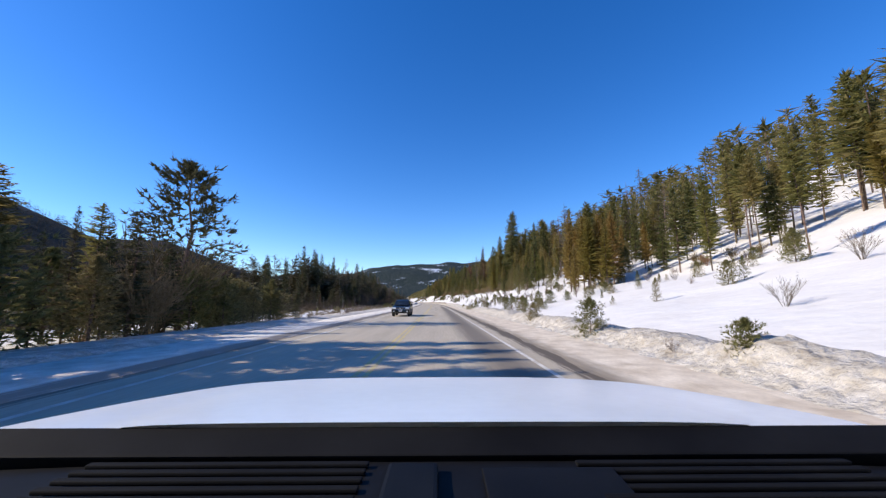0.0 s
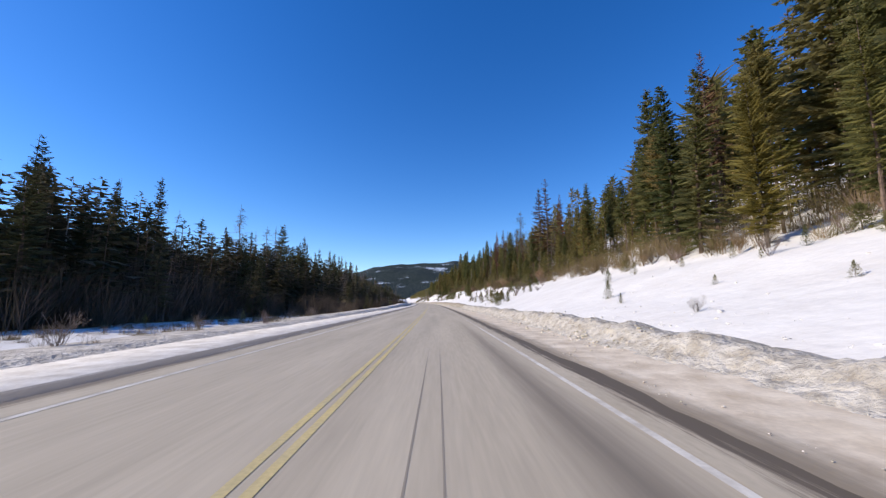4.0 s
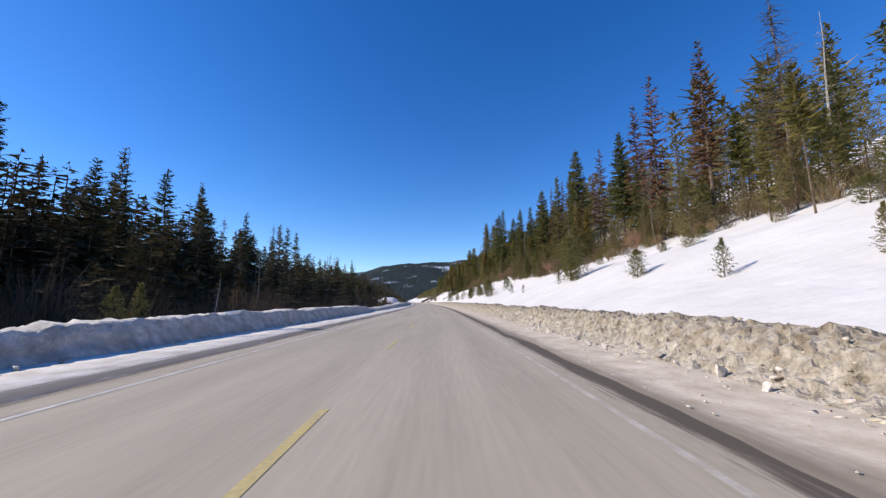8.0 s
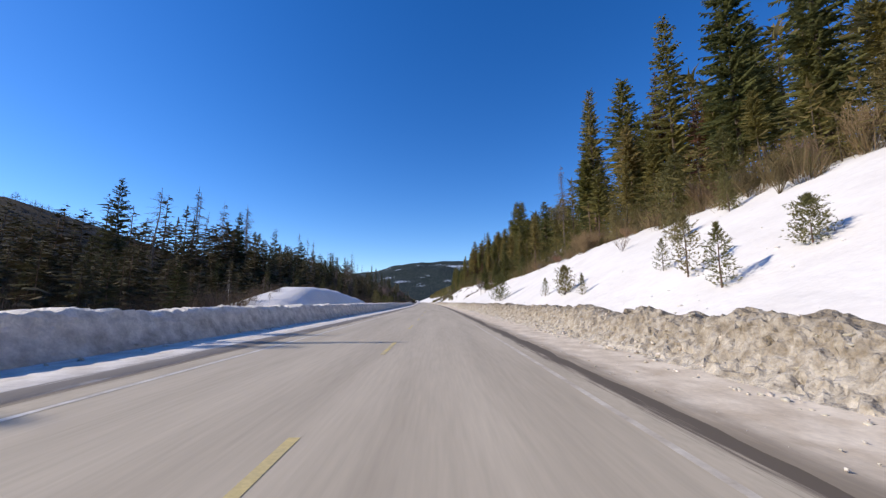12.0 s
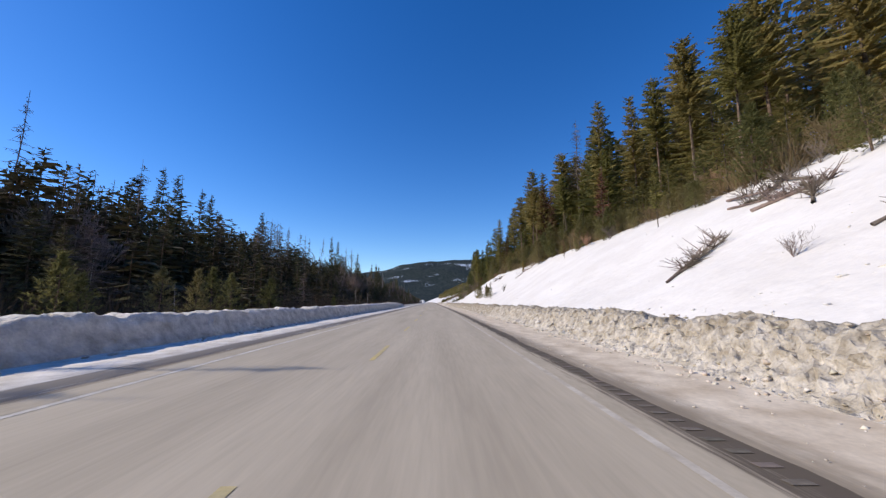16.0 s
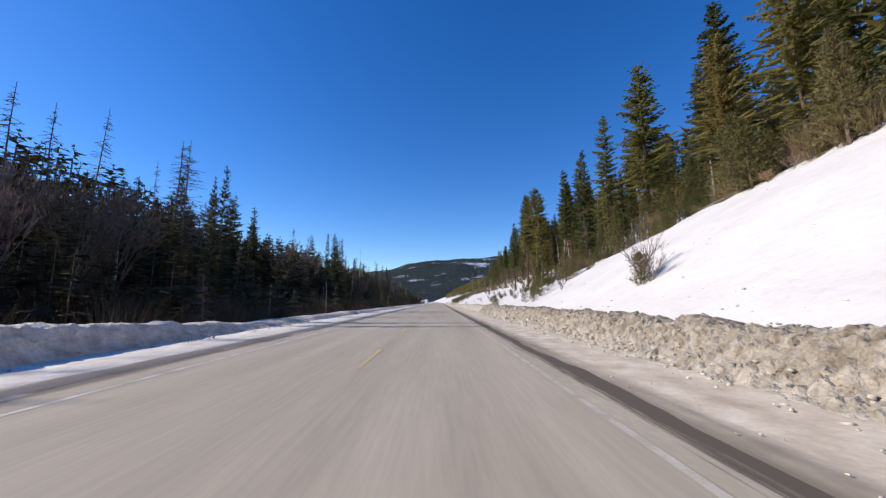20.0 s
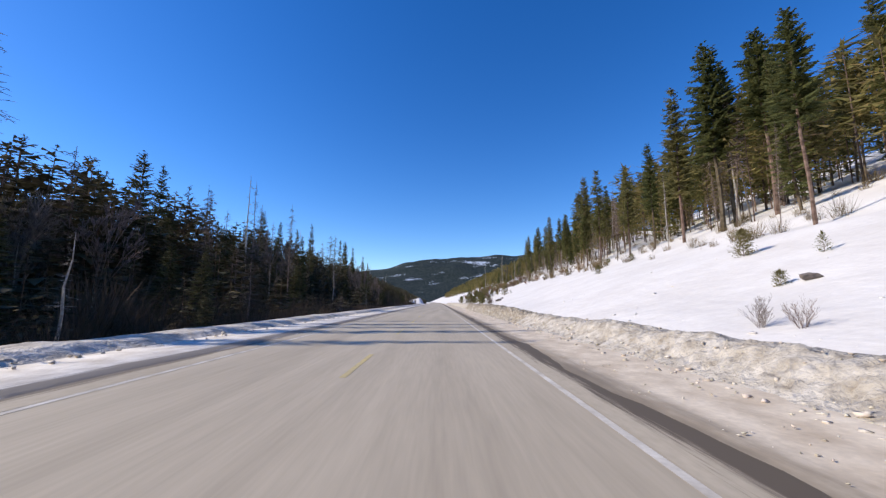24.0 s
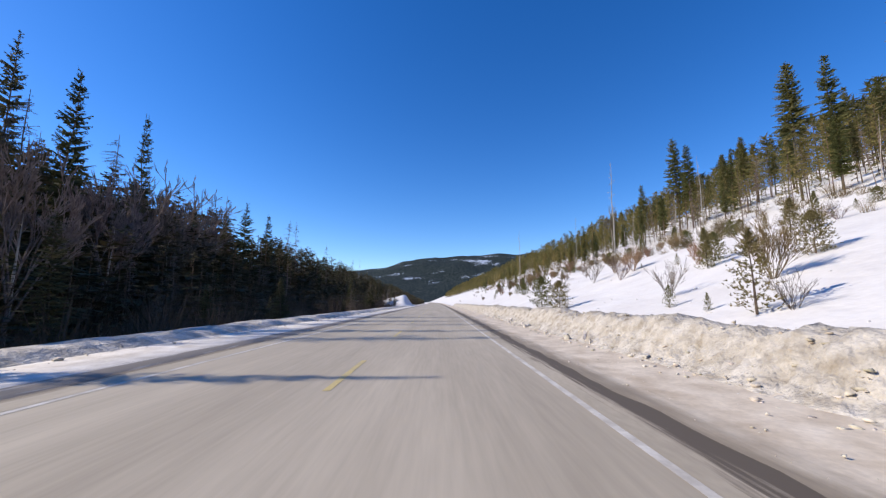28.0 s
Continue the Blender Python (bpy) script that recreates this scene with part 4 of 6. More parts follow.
top_at("spruce", 327.5, -40.0, 15.0, 1.0)
top_at("fir", 327.6, 24.0, 31.9, 1.0)
top_at("fir", 330.8, 29.0, 27.3, 1.2)
top_at("pine", 336.8, 25.0, 32.8, 1.1)
top_at("rust", 340.5, 26.0, 28.8, 1.0)
top_at("pine", 348.0, 26.0, 32.5, 1.2)
top_at("spruce", 351.4, -44.0, 18.6, 1.0)
top_at("pine", 354.0, 24.0, 34.6, 1.0)
top_at("fir", 356.8, 25.0, 34.4, 1.0)
top_at("snag", 358.7, -44.0, 19.5, 1.4)
top_at("snag", 367.6, 24.0, 27.6, 0.9)
top_at("snag", 368.0, -44.0, 22.6, 1.4)
top_at("snag", 372.2, -46.0, 22.7, 1.0)
top_at("snag", 377.5, -44.0, 22.4, 1.0)
top_at("spruce", 383.7, -44.0, 21.6, 0.9)
top_at("snag", 387.0, -44.0, 24.0, 1.0)
top_at("snag", 391.8, -46.0, 24.5, 1.0)
top_at("spruce", 403.1, -44.0, 21.3, 1.0)
top_at("pine", 403.7, 24.0, 29.9, 1.0)
top_at("snag", 404.9, -34.0, 18.0, 0.8)
top_at("pine", 405.9, 30.0, 27.0, 1.2)
top_at("pine", 414.1, 28.0, 32.9, 1.2)
top_at("spruce", 418.8, -42.0, 20.3, 1.3)
top_at("pine", 420.2, 26.0, 28.7, 1.2)
top_at("snag", 422.5, -44.0, 24.0, 1.0)
top_at("pine", 425.6, 25.0, 26.6, 1.3)
top_at("spruce", 426.8, -40.0, 17.1, 0.7)
top_at("snag", 431.3, -44.0, 24.0, 0.9)
top_at("pine", 431.9, 30.0, 29.7, 1.4)
top_at("poplar", 432.5, -34.0, 16.2, 0.9)
top_at("pine", 432.6, 24.0, 26.8, 1.2)
top_at("pine", 436.3, 27.0, 28.0, 1.3)
top_at("snag", 438.4, -44.0, 24.0, 0.8)
top_at("spruce", 440.3, -38.0, 15.7, 1.1)
top_at("pine", 440.8, 26.0, 27.9, 1.1)
top_at("pine", 444.1, 25.0, 27.7, 1.2)
top_at("pine", 448.8, 23.0, 29.7, 1.1)
top_at("snag", 452.6, -42.0, 21.7, 0.8)
top_at("fir", 452.7, 24.0, 27.7, 1.2)
top_at("spruce", 456.5, -42.0, 22.3, 0.9)
top_at("snag", 457.1, 23.0, 31.2, 0.8)
top_at("spruce", 459.9, -42.0, 22.0, 1.1)
top_at("pine", 461.3, 22.0, 27.0, 1.2)
top_at("spruce", 466.5, -42.0, 21.6, 1.0)
top_at("spruce", 469.3, -42.0, 21.4, 1.0)
top_at("pine", 480.4, 22.0, 30.9, 1.2)
top_at("snag", 487.9, -42.0, 19.6, 1.1)
top_at("pine", 488.3, 27.0, 33.2, 1.3)
top_at("pine", 492.3, 25.0, 29.9, 1.2)
top_at("spruce", 494.5, -44.0, 24.0, 1.0)
top_at("pine", 499.6, 24.0, 30.1, 1.3)
top_at("snag", 500.5, -44.0, 24.0, 1.1)
top_at("snag", 504.8, -44.0, 24.0, 1.1)
top_at("pine", 508.0, 24.0, 29.2, 1.2)
top_at("snag", 513.0, -44.0, 24.0, 1.0)
top_at("pine", 520.5, 22.0, 28.6, 1.2)
top_at("poplar", 533.8, -32.0, 16.8, 1.0)
top_at("snag", 534.8, -48.0, 26.4, 1.1)
top_at("fir", 534.8, 29.0, 32.6, 1.2)
top_at("snag", 540.0, -48.0, 26.4, 1.0)
top_at("pine", 540.6, 24.0, 29.5, 1.4)
top_at("poplar", 542.8, -40.0, 21.6, 0.9)
top_at("snag", 544.7, -48.0, 26.4, 1.0)
top_at("pine", 546.2, 22.0, 25.9, 1.1)
top_at("spruce", 546.2, -38.0, 17.3, 1.1)
top_at("snag", 551.7, -40.0, 21.6, 0.7)
top_at("pine", 552.9, 30.0, 26.5, 1.4)
top_at("fir", 556.1, 23.0, 25.4, 1.1)
top_at("spruce", 559.9, -42.0, 22.8, 1.0)
top_at("stem_fir", 561.9, 22.0, 24.0, 0.9)
top_at("snag", 562.8, -40.0, 18.9, 1.1)
top_at("stem_fir", 565.3, 26.0, 27.0, 1.2)
top_at("snag", 565.5, -40.0, 21.2, 1.1)
top_at("spruce", 568.3, -42.0, 21.9, 1.0)
top_at("rust", 568.3, 25.0, 23.8, 0.8)
top_at("spruce", 574.2, -42.0, 22.8, 1.1)
top_at("pine", 577.5, 22.0, 24.6, 1.0)
top_at("spruce", 579.0, -44.0, 24.0, 1.2)
top_at("pine", 581.5, 22.0, 26.9, 1.1)
top_at("stem_fir", 586.1, 21.0, 26.7, 1.0)
top_at("spruce", 587.5, -44.0, 24.0, 1.0)
top_at("stem_fir", 594.0, 23.0, 28.5, 1.1)
top_at("poplar", 596.6, -42.0, 22.8, 0.8)
top_at("stem_fir", 605.7, 22.0, 23.9, 1.0)
top_at("snag", 611.6, -44.0, 24.0, 1.0)
top_at("stem_fir", 620.7, 22.0, 19.6, 1.0)
top_at("snag", 630.0, -46.0, 25.2, 1.0)
top_at("poplar", 630.1, -34.0, 16.5, 1.0)
top_at("stem_fir", 632.5, 31.0, 27.5, 1.3)
top_at("spruce", 633.7, -46.0, 25.2, 1.0)
top_at("stem_fir", 636.4, 29.0, 28.8, 1.4)
top_at("snag", 639.7, -40.0, 18.6, 1.3)
top_at("stem_fir", 641.0, 28.0, 26.6, 1.1)
top_at("stem_fir", 646.7, 28.0, 22.1, 0.9)
top_at("spruce", 651.5, -42.0, 22.8, 1.1)
top_at("stem_fir", 652.9, 28.0, 21.5, 1.1)
top_at("spruce", 655.4, -42.0, 22.3, 1.0)
top_at("rust", 658.7, -40.0, 20.2, 0.8)
top_at("stem_fir", 660.4, 27.0, 23.5, 1.1)
top_at("stem_fir", 665.9, 27.0, 24.1, 1.0)
top_at("snag", 667.1, -42.0, 22.8, 1.0)
top_at("pole", 670.0, -36.0, 25.6, 0.9)
top_at("snag", 673.6, -42.0, 19.9, 0.9)
top_at("stem_fir", 676.4, 27.0, 19.7, 0.9)
top_at("stem_fir", 679.7, 33.0, 25.9, 1.4)
top_at("snag", 682.4, -38.0, 18.2, 1.0)
top_at("stem_fir", 684.1, 33.0, 26.7, 1.3)
top_at("snag", 685.2, -38.0, 20.0, 1.1)
top_at("stem_fir", 687.5, 27.0, 21.7, 0.9)
top_at("pine", 690.9, 32.0, 21.5, 1.0)
top_at("spruce", 692.5, -44.0, 24.0, 1.0)
top_at("stem_fir", 695.3, 32.0, 23.1, 1.0)
top_at("spruce", 698.2, -42.0, 22.7, 1.0)
top_at("spruce", 705.5, -42.0, 21.4, 0.9)
top_at("stem_fir", 707.8, 32.0, 23.5, 1.1)
top_at("stem_fir", 712.5, 31.0, 24.2, 0.9)
top_at("spruce", 715.3, -44.0, 24.0, 0.9)
top_at("stem_fir", 720.8, 30.0, 22.9, 0.9)
top_at("snag", 721.9, -26.0, 13.2, 0.8)
top_at("stem_fir", 731.2, 36.0, 24.0, 1.0)
top_at("snag", 734.5, -38.0, 17.7, 1.0)
top_at("stem_fir", 734.9, 36.0, 25.8, 0.9)
top_at("snag", 736.6, -46.0, 25.2, 0.9)
top_at("poplar", 737.7, -34.0, 18.0, 0.9)
top_at("pole", 739.1, 29.0, 17.5, 0.8)
top_at("snag", 741.8, -48.0, 26.4, 1.1)
top_at("poplar", 741.9, -36.0, 19.2, 1.0)
top_at("stem_fir", 743.6, 38.0, 21.8, 0.9)
top_at("poplar", 753.1, -38.0, 20.4, 0.9)
top_at("stem_fir", 753.4, 38.0, 25.0, 1.0)
top_at("snag", 753.6, -48.0, 26.4, 1.0)
top_at("poplar", 756.3, -38.0, 20.4, 0.8)
top_at("stem_fir", 756.4, 38.0, 27.3, 1.1)
top_at("poplar", 759.2, -42.0, 22.8, 0.9)
top_at("poplar", 762.2, 30.0, 22.5, 0.45)
top_at("stem_fir", 762.8, 36.0, 21.7, 0.9)
top_at("snag", 769.9, -40.0, 21.6, 1.0)
top_at("spruce", 780.9, -42.0, 22.8, 1.1)
top_at("pole", 783.9, 32.0, 20.8, 0.8)
top_at("spruce", 800.4, -46.0, 25.2, 1.0)
top_at("pole", 833.5, 30.0, 27.0, 0.7)
top_at("snag", 854.7, -46.0, 25.2, 0.9)

# ---- the roadside clump whose shadows cross the road at the start ----
plant("fir", 7.4, -11.6, 8.6, 1.8, 0)
plant("fir", 5.2, -12.2, 9.0, 1.8, 1)
plant("fir", 10.4, -16.4, 11.6, 1.7, 2)
plant("fir", 8.2, -17.2, 12.2, 1.7, 3)
plant("fir", 3.2, -11.4, 8.6, 1.8, 2)
plant("pine", 9.0, -12.2, 6.0, 2.0, 0)
plant("pine", 12.0, -14.6, 6.4, 2.0, 1)
plant("spruce", 15.5, -12.6, 5.6, 1.9, 0)
plant("pine", 17.5, -16.0, 6.6, 1.8, 0)
plant("spruce", 19.0, -13.6, 5.0, 1.9, 1)
plant("spruce", 24.0, -14.5, 4.2, 2.0, 0)
plant("pine", 5.5, -12.6, 9.5, 1.7, 2)
plant("pine", 1.5, -13.0, 10.5, 1.6, 1)
plant("pine", -2.0, -12.5, 10.5, 1.7, 0)
plant("spruce", -6.0, -13.0, 11.0, 1.7, 0)
plant("pine", 3.5, -15.5, 11.0, 1.6, 2)
plant("spruce", -10.0, -12.5, 11.0, 1.8, 1)

rng = random.Random(19)
for k in range(34):
    plant(rng.choice(("bush", "spruce", "spruce", "young", "brush")), rng.uniform(9, 33), -rng.uniform(11.5, 18), rng.uniform(2.4, 4.4), rng.uniform(1.2, 1.7))

for s0, o0, top0 in ((49, 20, 13.5), (46, 19, 12), (52, 21.5, 13.5), (56, 23, 14), (44, 21, 12.5), (50, 22.5, 14.5), (47.5, 21, 13), (54, 20.5, 12.5), (42.5, 19.5, 10.5), (58, 21.5, 13)):
    top_at("gold", s0, o0, top0, 1.25)
for s0, o0, h0 in ((39, 10.5, 1.6), (37.5, 11.3, 1.5), (41, 9.6, 1.1), (35.5, 9.6, 1.0)):
    plant("bush", s0, o0, h0, 1.1)

# ---- slender trees whose shadows lie across the road ----
def across(s, reach, o=-21.0, kind="snag", width=0.8):
    """A tree o metres out whose tip's shadow lies at s, reach metres from the driving line."""
    gap = reach - o
    lean = math.tan(radians(SUN_FROM) - heading(s))
    plant(kind, s - gap * lean, o, gap * math.tan(radians(SUN_UP)) / math.cos(radians(SUN_FROM) - heading(s)) - land(s, o) + 0.15, width, sink=0.15)


for s0, reach0, o0 in ((195, -3.0, -22), (313, -1.4, -24), (396, 1.5, -21), (408, -2.5, -22), (521, 3.5, -20), (524.6, 4.0, -23), (533, 0.0, -20), (546.5, 4.0, -21), (549.5, 3.0, -24),
                       (553.5, 4.0, -20), (613, 3.0, -20), (617.5, 4.5, -22), (620.5, 3.0, -25), (623, 4.5, -21), (627, 4.0, -23), (658, -2.5, -21),
                       (695, 2.0, -19), (697, 2.5, -22), (707, -0.5, -20), (714.5, 3.0, -22), (718, 3.5, -20), (723, 4.0, -23), (727, 3.5, -21), (733, 4.0, -22), (740, 4.0, -21)):
    across(s0, reach0 + 0.8, o0 - (11 if reach0 > 2 else 0), "snag" if int(s0) % 3 == 0 else "spruce", 1.3 if int(s0) % 3 == 0 else 0.75)

# ---- bare broadleaf trees that show above the valley wood ----
for s0, o0, top0 in ((735, -30, 20), (731, -27, 19), (739, -28, 19.5), (742, -31, 20), (718, -20, 14.5), (580, -32, 21), (584, -30, 19.5), (627, -30, 15.5), (630, -27, 14.5), (654, -24, 16.8), (523, -28, 17), (527, -30, 16.5),
                     (518, -27, 15), (521, -25, 15.5), (530, -27, 17), (525, -24, 14.5), (433, -30, 15), (711, -24, 16)):
    top_at("poplar", s0, o0, top0, 0.8)

for s0, o0, top0 in ((749, -42, 25.3), (747, -41, 22.5), (742, -36, 21.5), (750, -36, 22.5), (756, -42, 24.6), (745, -38, 22)):
    top_at("poplar", s0, o0, top0, 1.0)
for s0, top0 in ((486.5, 16.8), (489, 20.0), (490.6, 21.6), (493, 22.4), (495.4, 20.8), (498, 22.6), (502, 22.8), (507, 22.4)):
    top_at("snag", s0, -42, top0, 1.05)

# ---- saplings, bushes and shrubs beside the road ----
rng = random.Random(23)
for k in range(34):
    s0 = rng.uniform(55, 74)
    plant(rng.choice(("sapling", "sapling", "bush", "shrub")), s0, rng.uniform(7.2, 13.5), rng.uniform(0.6, 1.4))
for k in range(13):
    s0, o0 = rng.uniform(58, 112), rng.uniform(17.5, 24)
    plant(rng.choice(("young", "pine", "young", "fir")), s0, o0, rng.uniform(3.5, 9.0), rng.uniform(1.0, 1.3), lean=3)
plant("bush", 7.1, 5.8, 1.2)
plant("bush", 13.6, 5.5, 1.7)
plant("bush", 22.4, 5.7, 1.5)
plant("bush", 21.7, 21.3, 2.2)
plant("bush", 21.1, 16.6, 1.6)
plant("shrub", 8.9, 5.6, 0.7)
plant("shrub", 12.4, 11.6, 1.2)
plant("shrub", 16.8, 19.6, 1.7)
plant("bush", 41.2, 7.6, 1.6)
plant("bush", 34.7, 7.8, 1.6)
plant("sapling", 36.0, 7.6, 1.5)
plant("sapling", 33.4, 7.6, 1.7)
plant("sapling", 32.6, 7.6, 0.8)
plant("shrub", 38.7, 7.7, 0.8)
plant("sapling", 38.4, 13.2, 1.2)
plant("bush", 35.8, 12.5, 1.0)
plant("gold", 47.3, 18.7, 10.6)
plant("gold", 38.5, 14.3, 5.7)
plant("gold", 48.6, 17.5, 10.9)
plant("sapling", 58.4, 5.9, 1.5)
plant("sapling", 59.7, 7.5, 1.3)
plant("sapling", 61.5, 5.2, 1.3)
plant("sapling", 63.2, 5.2, 0.9)
plant("sapling", 64.5, 5.1, 1.0)
plant("bush", 59.9, 5.5, 1.2)
plant("bush", 58.0, 7.7, 1.1)
plant("sapling", 59.4, 8.4, 0.8)
plant("sapling", 57.9, 8.9, 1.2)
plant("sapling", 84.6, 7.2, 0.8)
plant("sapling", 92.2, 11.3, 1.6)
plant("sapling", 86.8, 8.4, 1.1)
plant("sapling", 86.6, 9.8, 1.3)
plant("sapling", 84.4, 8.7, 1.4)
plant("sapling", 90.4, 12.3, 1.4)
plant("sapling", 88.7, 14.0, 0.9)
plant("bush", 80.4, 5.7, 1.0)
plant("sapling", 80.0, 5.6, 0.9)
plant("shrub", 89.1, 8.1, 0.9)
plant("sapling", 98.7, 10.6, 1.6)
plant("shrub", 83.3, 9.4, 0.9)
plant("young", 150.6, 8.4, 2.2, 1.1)
plant("young", 152.6, 10.2, 1.7, 1.1)
plant("sapling", 155.4, 9.6, 1.2)
plant("sapling", 161.8, 8.4, 0.4)
plant("sapling", 158.9, 8.5, 0.4)
plant("sapling", 174.6, 9.3, 2.4)
plant("sapling", 174.4, 10.5, 2.0)
plant("sapling", 184.4, 9.4, 1.3)
plant("sapling", 162.3, 10.0, 1.6)
plant("sapling", 162.0, 10.2, 1.4)
plant("bush", 174.9, 15.5, 2.0)
plant("bush", 159.2, 9.1, 1.8)
plant("bush", 159.7, 10.6, 1.5)
plant("sapling", 185.1, 9.4, 1.4)
plant("sapling", 210.3, 12.9, 1.7)
plant("sapling", 215.1, 11.8, 1.8)
plant("bush", 236.3, 13.2, 4.5)
plant("sapling", 208.6, 16.8, 1.4)
plant("sapling", 189.8, 13.0, 0.8)
plant("shrub", 186.2, 11.9, 1.0)
plant("bush", 223.0, 12.5, 1.9)
plant("bush", 235.4, 13.1, 2.1)
plant("sapling", 247.5, 11.1, 1.2)
plant("sapling", 256.0, 11.4, 1.7)
plant("sapling", 267.6, 12.7, 2.3)
plant("bush", 278.0, 11.3, 3.4)
plant("sapling", 238.3, 12.6, 1.5)
plant("shrub", 243.1, 15.2, 1.2)
plant("bush", 270.7, 10.2, 3.6)
plant("bush", 286.8, 10.4, 3.0)
plant("bush", 296.2, 9.6, 2.7)
plant("bush", 271.7, 14.1, 1.9)
plant("sapling", 282.9, 10.8, 1.9)
plant("shrub", 262.3, 12.3, 0.9)
plant("bush", 289.8, 12.6, 2.9)
plant("sapling", 293.8, 13.7, 2.6)
plant("sapling", 294.2, 9.4, 2.6)
plant("bush", 302.6, 10.7, 2.7)
plant("bush", 284.5, 10.4, 2.4)
plant("sapling", 285.9, 10.7, 2.3)
plant("sapling", 314.4, 9.8, 2.7)
plant("bush", 326.2, 9.0, 2.2)
plant("sapling", 311.7, 9.0, 2.3)
plant("sapling", 317.1, 10.5, 1.7)
plant("bush", 310.9, 11.3, 1.7)
plant("bush", 321.4, 14.0, 2.1)
plant("bush", 349.2, 8.4, 3.7)
plant("sapling", 322.6, 8.8, 1.5)
plant("sapling", 330.6, 8.9, 1.7)
plant("sapling", 326.8, 9.2, 1.7)
plant("shrub", 328.5, 14.4, 1.5)
plant("bush", 391.3, 13.2, 2.2)
plant("shrub", 410.2, 10.1, 0.9)
plant("poplar", 400.0, 12.6, 6.5)
plant("spruce", 401.5, 14.0, 9.0, 1.2)
plant("pine", 403.5, 15.5, 11.0, 1.2)
plant("rust", 397.5, 15.0, 5.0, 1.6)
plant("pine", 426.9, 16.6, 5.5)
plant("rust", 446.5, 16.4, 2.7)
plant("bush", 475.6, 9.1, 2.7)
plant("bush", 465.4, 9.4, 2.0)
plant("shrub", 458.2, 10.8, 1.4)
plant("sapling", 464.9, 9.1, 2.6)
plant("sapling", 463.9, 9.6, 2.1)
plant("sapling", 459.7, 9.0, 0.9)
plant("sapling", 473.3, 9.0, 2.9)
plant("gold", 469.2, 16.7, 2.2)
plant("gold", 477.0, 19.3, 2.4)
plant("sapling", 504.3, 11.6, 1.4)
plant("shrub", 490.6, 13.8, 1.2)
plant("bush", 516.4, 9.2, 1.6, 0.9)
plant("shrub", 516.8, 9.5, 2.2, 1.1)
plant("shrub", 515.9, 9.4, 1.7)
plant("young", 538.6, 10.5, 3.0, 1.1)
plant("young", 536.9, 13.0, 3.1, 1.2)
plant("young", 537.8, 14.0, 2.6, 1.2)
plant("bush", 546.5, 13.5, 1.7)
plant("bush", 543.0, 14.5, 2.0)
plant("young", 545.5, 15.5, 2.4, 1.1)
plant("shrub", 541.5, 13.0, 1.8)
plant("brush", 540.2, 15.5, 1.6)
plant("young", 534.8, 9.6, 2.6, 1.1)
plant("shrub", 549.5, 14.0, 1.4)
plant("bush", 551.0, 12.5, 1.2)
plant("brush", 547.0, 17.0, 1.6)
plant("sapling", 535.0, 8.4, 1.6)
plant("sapling", 532.6, 8.5, 1.7)
plant("sapling", 537.8, 8.8, 1.1)
plant("bush", 538.1, 10.0, 1.2)
plant("sapling", 536.3, 10.9, 1.4)
plant("bush", 548.6, 7.8, 1.1)
plant("bush", 561.7, 9.3, 1.4)
plant("bush", 619.0, 16.2, 1.6)
plant("bush", 612.6, 12.0, 0.7)
plant("sapling", 614.5, 15.7, 1.0)
plant("shrub", 609.1, 8.1, 0.9)
plant("shrub", 608.2, 8.3, 0.8)
plant("bush", 672.7, 8.4, 2.5)
plant("bush", 640.5, 17.8, 1.1)
plant("bush", 668.4, 8.4, 2.0)
plant("bush", 660.0, 8.4, 1.4)
plant("sapling", 662.2, 8.5, 0.4)
plant("bush", 668.0, 8.4, 1.3)
plant("bush", 670.3, 12.8, 2.1)
plant("sapling", 672.6, 8.4, 1.3)
plant("bush", 683.9, 8.4, 0.9)
plant("shrub", 659.6, 8.4, 1.2)
plant("shrub", 657.6, 8.5, 1.2)
plant("shrub", 658.7, 8.4, 1.0)
plant("bush", 689.9, 8.0, 2.2)
plant("sapling", 704.2, 9.5, 2.4)
plant("bush", 723.2, 7.8, 2.0)
plant("sapling", 691.4, 12.3, 2.2)
plant("sapling", 685.3, 9.9, 1.6)
plant("bush", 684.9, 8.3, 1.3)
plant("sapling", 684.4, 8.6, 1.2)
plant("shrub", 687.1, 8.3, 1.5)
plant("bush", 687.3, 14.1, 0.8)
plant("shrub", 686.8, 12.0, 1.4)
plant("bush", 729.0, 8.3, 2.5)
plant("bush", 720.5, 15.8, 1.8)
plant("sapling", 709.5, 8.4, 2.4)
plant("shrub", 708.9, 8.8, 1.1)
plant("bush", 713.6, 14.4, 1.8)
plant("sapling", 713.9, 8.9, 1.0)
plant("sapling", 711.5, 8.6, 0.7)
plant("shrub", 733.5, 14.3, 2.2)
plant("bush", 690.8, 8.5, 2.1, 1.15)
plant("bush", 691.6, 9.2, 1.8, 1.1)
plant("sapling", 693.5, 8.6, 1.5)
plant("young", 700.6, 8.2, 2.7, 0.9)
plant("shrub", 699.2, 8.6, 1.6)
plant("shrub", 702.0, 9.4, 1.8)
plant("young", 690.4, 11.4, 2.9, 1.1)
plant("brush", 688.9, 10.2, 1.5, 0.9)
plant("shrub", 687.9, 11.0, 1.7)
plant("shrub", 686.4, 10.8, 1.7)
plant("brush", 685.2, 11.6, 1.3, 0.8)
plant("young", 684.6, 9.6, 2.0, 1.2)
plant("young", 685.8, 12.6, 2.2, 1.2)
plant("brush", 694.8, 12.5, 2.0, 1.2)
plant("pole", 755.2, 27.0, 15.8)
plant("bush", 65.0, -12.5, 0.8)
plant("bush", 67.1, -12.5, 0.6)
plant("shrub", 69.4, -12.5, 0.5)
